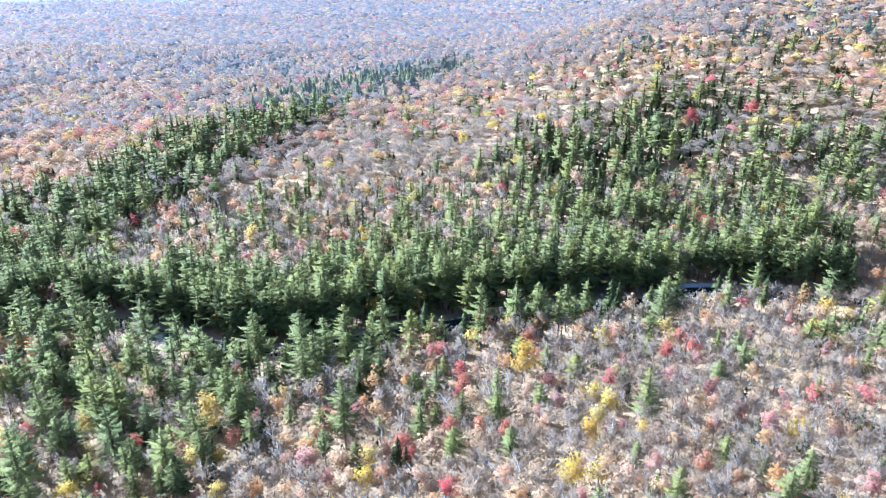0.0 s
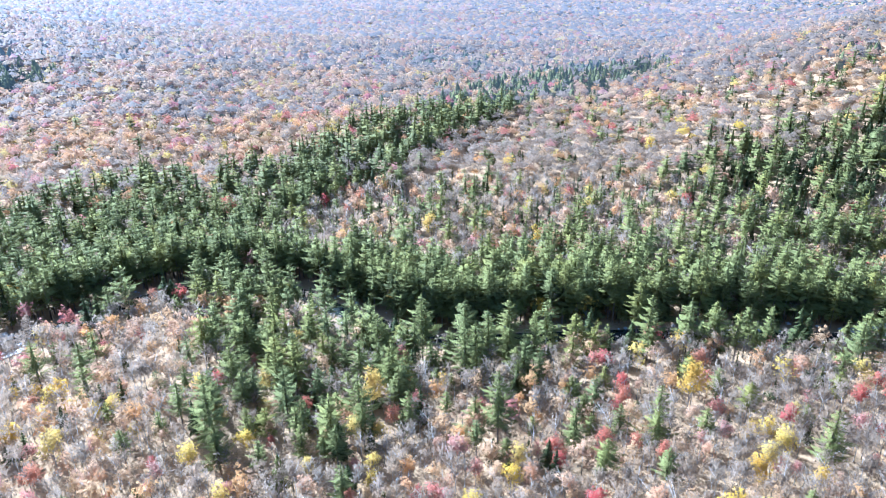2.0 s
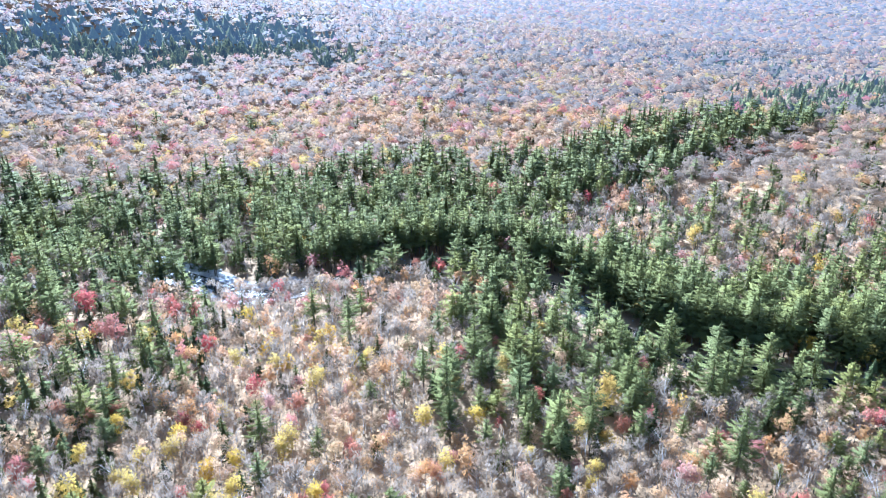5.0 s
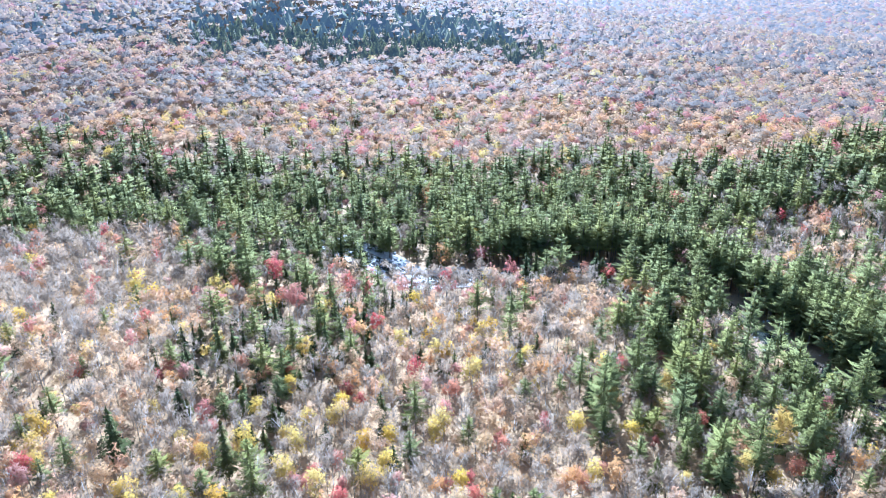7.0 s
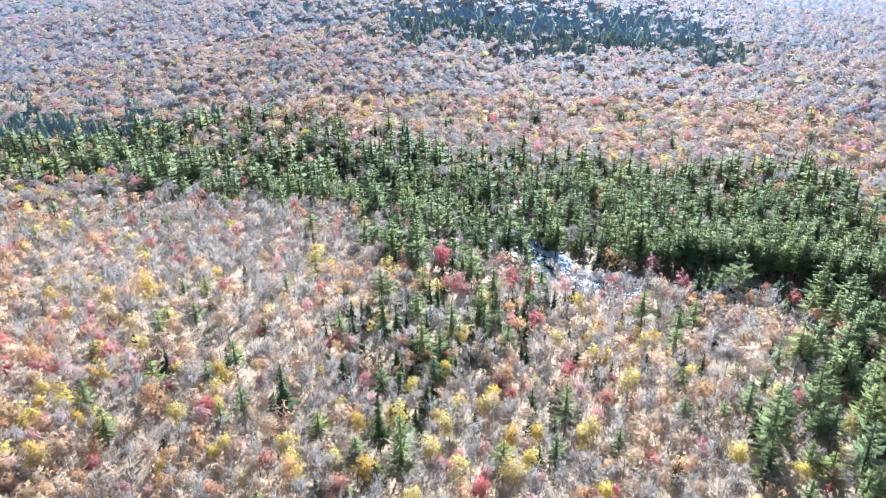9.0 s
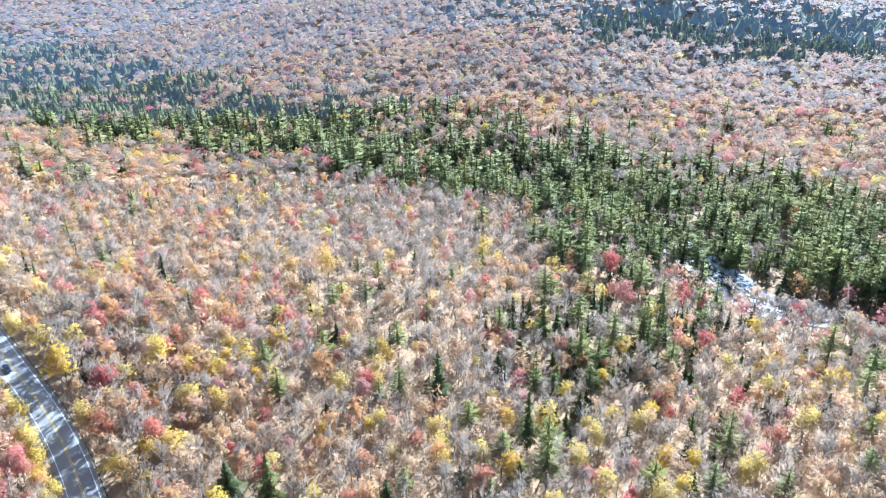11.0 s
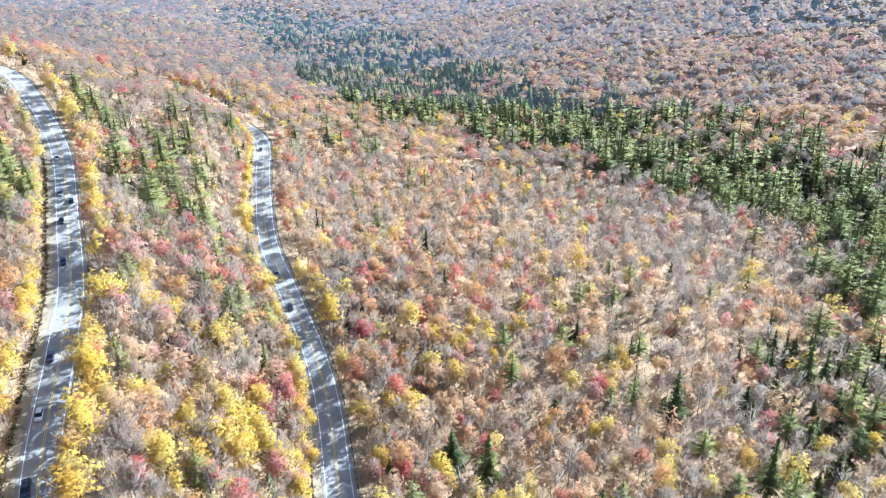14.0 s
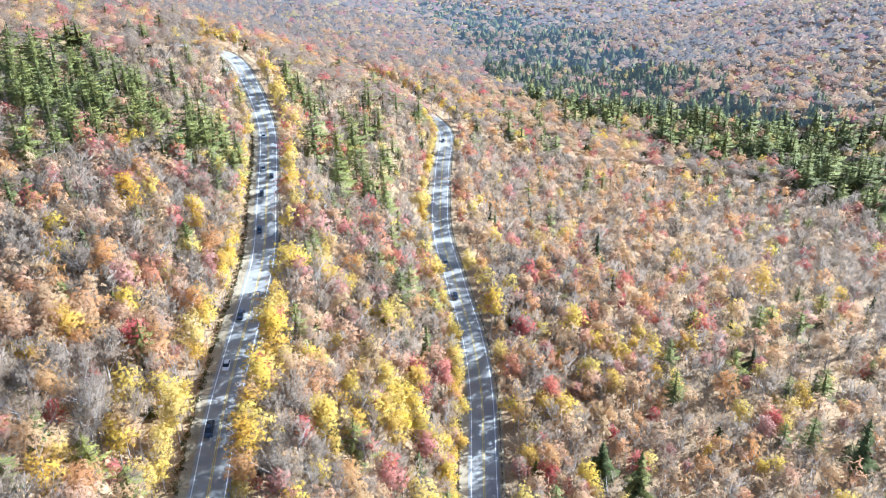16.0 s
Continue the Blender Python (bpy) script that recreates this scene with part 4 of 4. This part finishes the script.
SHRUB = leafy("verge_shrub", [(0.07, 0.07, 0.03), (0.11, 0.09, 0.035), (0.15, 0.11, 0.05)], 0.2)


def post_mesh():
    bm = bmesh.new()
    bmesh.ops.create_cube(bm, size=1.0)
    bmesh.ops.scale(bm, vec=(0.2, 0.2, 1.15), verts=bm.verts)
    bmesh.ops.translate(bm, vec=(0, 0, 0.3), verts=bm.verts)
    bmesh.ops.bevel(bm, geom=[e for e in bm.edges if e.verts[0].co.z > 0.5 and e.verts[1].co.z > 0.5], offset=0.03, segments=1, affect="EDGES")
    me = bpy.data.meshes.new("post")
    bm.to_mesh(me)
    bm.free()
    me.materials.append(RAIL)
    return me


POST = post_mesh()


def rail_profile(line, off):
    """A guard rail: a long beam with a groove, on timber posts."""
    t = np.gradient(line[:, :2], axis=0)
    t /= np.linalg.norm(t, axis=1)[:, None]
    nrm = np.c_[-t[:, 1], t[:, 0]]
    rows = []
    for dx, dz in ((-0.06, 0.48), (0.05, 0.52), (0.0, 0.61), (0.05, 0.70), (-0.06, 0.80), (-0.10, 0.64)):
        rows.append(np.c_[line[:, :2] + nrm * (off + dx), line[:, 2] + dz])
    v = np.vstack(rows + [rows[0]])
    return v, sheet(7, len(line))


for line, label in ((LOW, "dark weathered guard rail along the lower road's outer edge"), (HIGH, "dark weathered guard rail along the upper road's downhill edge")):
    seg = line[10:170]
    fence = new("guard_rail")
    fence.location = tuple(seg[0])
    tagged(fence, label, "guard rail")
    v, f = rail_profile(seg, -5.2)
    new("rail", mesh_of("rail", v - seg[0], f, [RAIL])).parent = fence
    t = np.gradient(seg[:, :2], axis=0)
    t /= np.linalg.norm(t, axis=1)[:, None]
    for p, d in zip(seg, t):
        ob = new("post", POST)
        ob.parent = fence
        ob.location = (p[0] + d[1] * 5.42 - seg[0][0], p[1] - d[0] * 5.42 - seg[0][1], p[2] - seg[0][2])
    shoulder = strip("verge", line, 5.9, 2.6, 0.02, VERGE, None, 0.4)
    tagged(shoulder, "sandy gravel verge along the road's uphill edge", "verge", kind="structure")
    shoulder = strip("verge", line, -5.4, 1.6, 0.02, VERGE, None, 0.4)
    tagged(shoulder, "sandy gravel verge under the guard rail", "verge", kind="structure")

V, F, T, off = [], [], [], 0
for line in (LOW, HIGH):
    t = np.gradient(line[:, :2], axis=0)
    t /= np.linalg.norm(t, axis=1)[:, None]
    for p, d in zip(line[8:], t[8:]):
        for _ in range(2):
            q = p[:2] + np.array((-d[1], d[0])) * rng.uniform(6.9, 8.2) + d * rng.uniform(-1.5, 1.5)
            r = rng.uniform(0.5, 1.1)
            c = rng.normal(size=(34, 3)) * (r * 0.5, r * 0.5, r * 0.3) + (q[0], q[1], p[2] + r * 0.45)
            v, f, _ = flakes(c, 0.28, np.array((q[0], q[1], p[2] - 0.5)), 0.8)
            V.append(v)
            F.append(f + off)
            T.append(np.full(len(v), rng.random()))
            off += len(v)
tagged(new("verge_shrubs", mesh_of("verge_shrubs", np.vstack(V), np.vstack(F), [SHRUB], None, np.concatenate(T))),
       "low brownish green shrubs along the road verges", "shrubs", kind="stuff")

# ---------------- undergrowth ----------------
BRUSH = leafy("undergrowth", [(0.25, 0.20, 0.15), (0.31, 0.24, 0.17), (0.22, 0.19, 0.13), (0.33, 0.24, 0.14)], 0.2)
bx, by = scatter(118, 330, 4.2)
bz = land(bx, by)
m = len(bx)
centre = np.repeat(np.c_[bx, by, bz + 0.5], 5, axis=0) + rng.normal(size=(m * 5, 3)) * (1.3, 1.3, 0.25)
lean = rng.normal(size=(m * 5, 3)) * (0.5, 0.5, 0.2) + (0, 0, 1)
lean *= rng.uniform(0.5, 1.5, (m * 5, 1))
side = rng.normal(size=(m * 5, 3)) * (0.16, 0.16, 0.05)
v = np.stack([centre + side, centre - side, centre + lean], 1).reshape(-1, 3)
tagged(new("undergrowth", mesh_of("undergrowth", v, np.arange(len(v)).reshape(-1, 3), [BRUSH], None, np.repeat(rng.random(m), 15))),
       "brown brush and saplings over the forest floor", "undergrowth", kind="stuff")

# ---------------- cars ----------------
GLASS = bpy.data.materials.new("car_glass")
GLASS.use_nodes = True
gb = GLASS.node_tree.nodes["Principled BSDF"]
gb.inputs["Base Color"].default_value, gb.inputs["Roughness"].default_value = (0.02, 0.022, 0.025, 1), 0.06
TYRE = mottled("tyre_rubber", [(0.02, 0.02, 0.02), (0.04, 0.04, 0.04)], (0.4, 0.1), 0.9)
RIM = mottled("wheel_rim", [(0.45, 0.45, 0.46), (0.6, 0.6, 0.6)], (0.4, 0.1), 0.3, metal=1.0)
LAMP = mottled("lamp_lens", [(0.7, 0.7, 0.68), (0.8, 0.8, 0.78)], (0.4, 0.1), 0.15)
TAIL = mottled("tail_lens", [(0.45, 0.02, 0.02), (0.55, 0.04, 0.03)], (0.4, 0.1), 0.2)


def paint(name, c):
    m = mottled(name, [tuple(v * 0.85 for v in c), c], (1.5, 0.2), 0.25, spec=0.6)
    m.node_tree.nodes["Principled BSDF"].inputs["Coat Weight"].default_value = 0.6
    return m


def loft(name, sections, mat):
    """A closed, bevelled hull through rings of (x, half-width, z low, z high, inset at the top)."""
    bm = bmesh.new()
    rings = []
    for x, w, z0, z1, inset in sections:
        pts = [(-w, z0), (-w * 1.0, z0 + (z1 - z0) * 0.55), (-w + inset, z1), (w - inset, z1), (w, z0 + (z1 - z0) * 0.55), (w, z0)]
        rings.append([bm.verts.new((x, py, pz)) for py, pz in pts])
    for a, b in zip(rings, rings[1:]):
        for i in range(6):
            k = (i + 1) % 6
            bm.faces.new((a[i], a[k], b[k], b[i]))
    bm.faces.new(rings[0])
    bm.faces.new(rings[-1][::-1])
    bmesh.ops.recalc_face_normals(bm, faces=bm.faces)
    bmesh.ops.bevel(bm, geom=list(bm.edges), offset=0.045, segments=2, affect="EDGES", clamp_overlap=True)
    me = bpy.data.meshes.new(name)
    bm.to_mesh(me)
    bm.free()
    me.materials.append(mat)
    return me


def wheel_mesh(name, r, width, mat):
    bm = bmesh.new()
    bmesh.ops.create_cone(bm, cap_ends=True, segments=18, radius1=r, radius2=r, depth=width)
    bmesh.ops.rotate(bm, matrix=Matrix.Rotation(radians(90), 3, "X"), verts=bm.verts)
    bmesh.ops.bevel(bm, geom=[e for e in bm.edges if abs(e.calc_face_angle(0)) > 1], offset=0.03, segments=1, affect="EDGES")
    me = bpy.data.meshes.new(name)
    bm.to_mesh(me)
    bm.free()
    me.materials.append(mat)
    return me


def build_car(shape, colour, label):
    car = new("car" if shape != "pickup" else "pickup_truck")
    tagged(car, label, "car" if shape != "pickup" else "pickup truck", "cars on the roads")
    if shape == "pickup":
        body = loft("body", [(-2.75, 0.88, 0.5, 1.05, 0.05), (-2.6, 0.95, 0.42, 1.12, 0.05), (1.2, 0.97, 0.40, 1.12, 0.06), (2.5, 0.93, 0.42, 1.05, 0.08), (2.75, 0.82, 0.5, 0.9, 0.08)], colour)
        cabin = loft("cabin", [(-0.75, 0.86, 1.08, 1.15, 0.1), (-0.6, 0.86, 1.08, 1.82, 0.17), (0.75, 0.86, 1.08, 1.84, 0.17), (1.55, 0.84, 1.08, 1.14, 0.1)], GLASS)
        roof = loft("roof", [(-0.58, 0.70, 1.80, 1.87, 0.05), (0.72, 0.70, 1.82, 1.89, 0.05)], colour)
        bed = loft("cargo_bed", [(-2.55, 0.8, 1.10, 1.125, 0.02), (-0.85, 0.8, 1.10, 1.125, 0.02)], TYRE)
        base, track, reach = 1.75, 0.86, 0.40
        extra = (("cabin", cabin), ("roof", roof), ("cargo_bed", bed))
        end = 2.72
    else:
        tall = 0.16 if shape == "suv" else 0.0
        body = loft("body", [(-2.3, 0.78, 0.42, 0.80 + tall, 0.08), (-2.1, 0.90, 0.32, 0.95 + tall, 0.1), (0.9, 0.92, 0.30, 0.95 + tall, 0.1), (2.05, 0.88, 0.32, 0.80 + tall, 0.12), (2.3, 0.74, 0.40, 0.66 + tall, 0.12)], colour)
        back = -2.0 if shape == "suv" else -1.75
        cabin = loft("cabin", [(back, 0.80, 0.92 + tall, 0.98 + tall, 0.1), (back + 0.45, 0.80, 0.92 + tall, 1.42 + tall, 0.2), (0.25, 0.80, 0.92 + tall, 1.44 + tall, 0.2), (1.2, 0.80, 0.90 + tall, 0.96 + tall, 0.1)], GLASS)
        roof = loft("roof", [(back + 0.42, 0.62, 1.40 + tall, 1.46 + tall, 0.05), (0.28, 0.62, 1.42 + tall, 1.48 + tall, 0.05)], colour)
        base, track, reach = 1.4, 0.80, 0.33
        extra = (("cabin", cabin), ("roof", roof))
        end = 2.24
    for nm, me in (("body", body),) + extra:
        new(nm, me).parent = car
    tyre, rim = wheel_mesh("tyre", reach, 0.23, TYRE), wheel_mesh("rim", reach * 0.62, 0.25, RIM)
    for x in (-base, base):
        for y in (-track, track):
            w = new("wheel", tyre)
            w.parent = car
            w.location = (x, y, reach)
            new("rim", rim).parent = w
    for x, mat, nm in ((end, LAMP, "headlight"), (-end, TAIL, "tail_light")):
        for y in (-0.58, 0.58):
            ob = new(nm, loft(nm, [(x - 0.06, 0.16, 0.66, 0.80, 0.03), (x + 0.05, 0.14, 0.67, 0.79, 0.03)], mat))
            ob.parent = car
            ob.location = (0, y, 0)
    return car


DARK, WHITE, GREY = paint("dark_blue_paint", (0.02, 0.025, 0.04)), paint("white_paint", (0.72, 0.72, 0.72)), paint("grey_paint", (0.22, 0.23, 0.24))
# road, step along it, offset, way it faces, shape, paint, label
TRAFFIC = [
    (HIGH, 89, 2.0, -1, "car", WHITE, "white sedan on the upper hillside road"), (HIGH, 75, 2.0, -1, "car", GREY, "grey sedan following others on the upper road"),
    (HIGH, 72, -1.8, 1, "suv", DARK, "dark sport utility car climbing the upper road"), (HIGH, 66, 2.0, -1, "car", DARK, "dark sedan on the upper hillside road"),
    (HIGH, 55, 2.1, -1, "suv", DARK, "dark sport utility car descending the upper road"), (HIGH, 36, 2.2, -1, "suv", DARK, "dark blue sport utility car in tree shadow"),
    (HIGH, 28, 2.0, -1, "car", WHITE, "white hatchback with dark windscreen in the sun"), (HIGH, 20, 2.3, -1, "pickup", DARK, "dark blue pickup truck in shade"),
    (LOW, 72, 1.8, -1, "car", GREY, "silver grey car on the lower road"), (LOW, 63, 1.9, -1, "suv", DARK, "black sport utility car on the lower road"),
    (LOW, 125, 2.0, -1, "car", DARK, "small dark car at the far bend of the road")]
for line, k, off, way, shape, colour, label in TRAFFIC:
    d = line[k + 1] - line[k - 1]
    d /= np.linalg.norm(d[:2])
    p = line[k] + np.array((-d[1], d[0], 0)) * off
    car = build_car(shape, colour, label)
    yaw = math.atan2(d[1] * way, d[0] * way)
    car.matrix_basis = Matrix.Translation((p[0], p[1], p[2] + 0.12)) @ Matrix.Rotation(yaw, 4, "Z") @ Matrix.Rotation(-math.atan(d[2]) * way, 4, "Y")
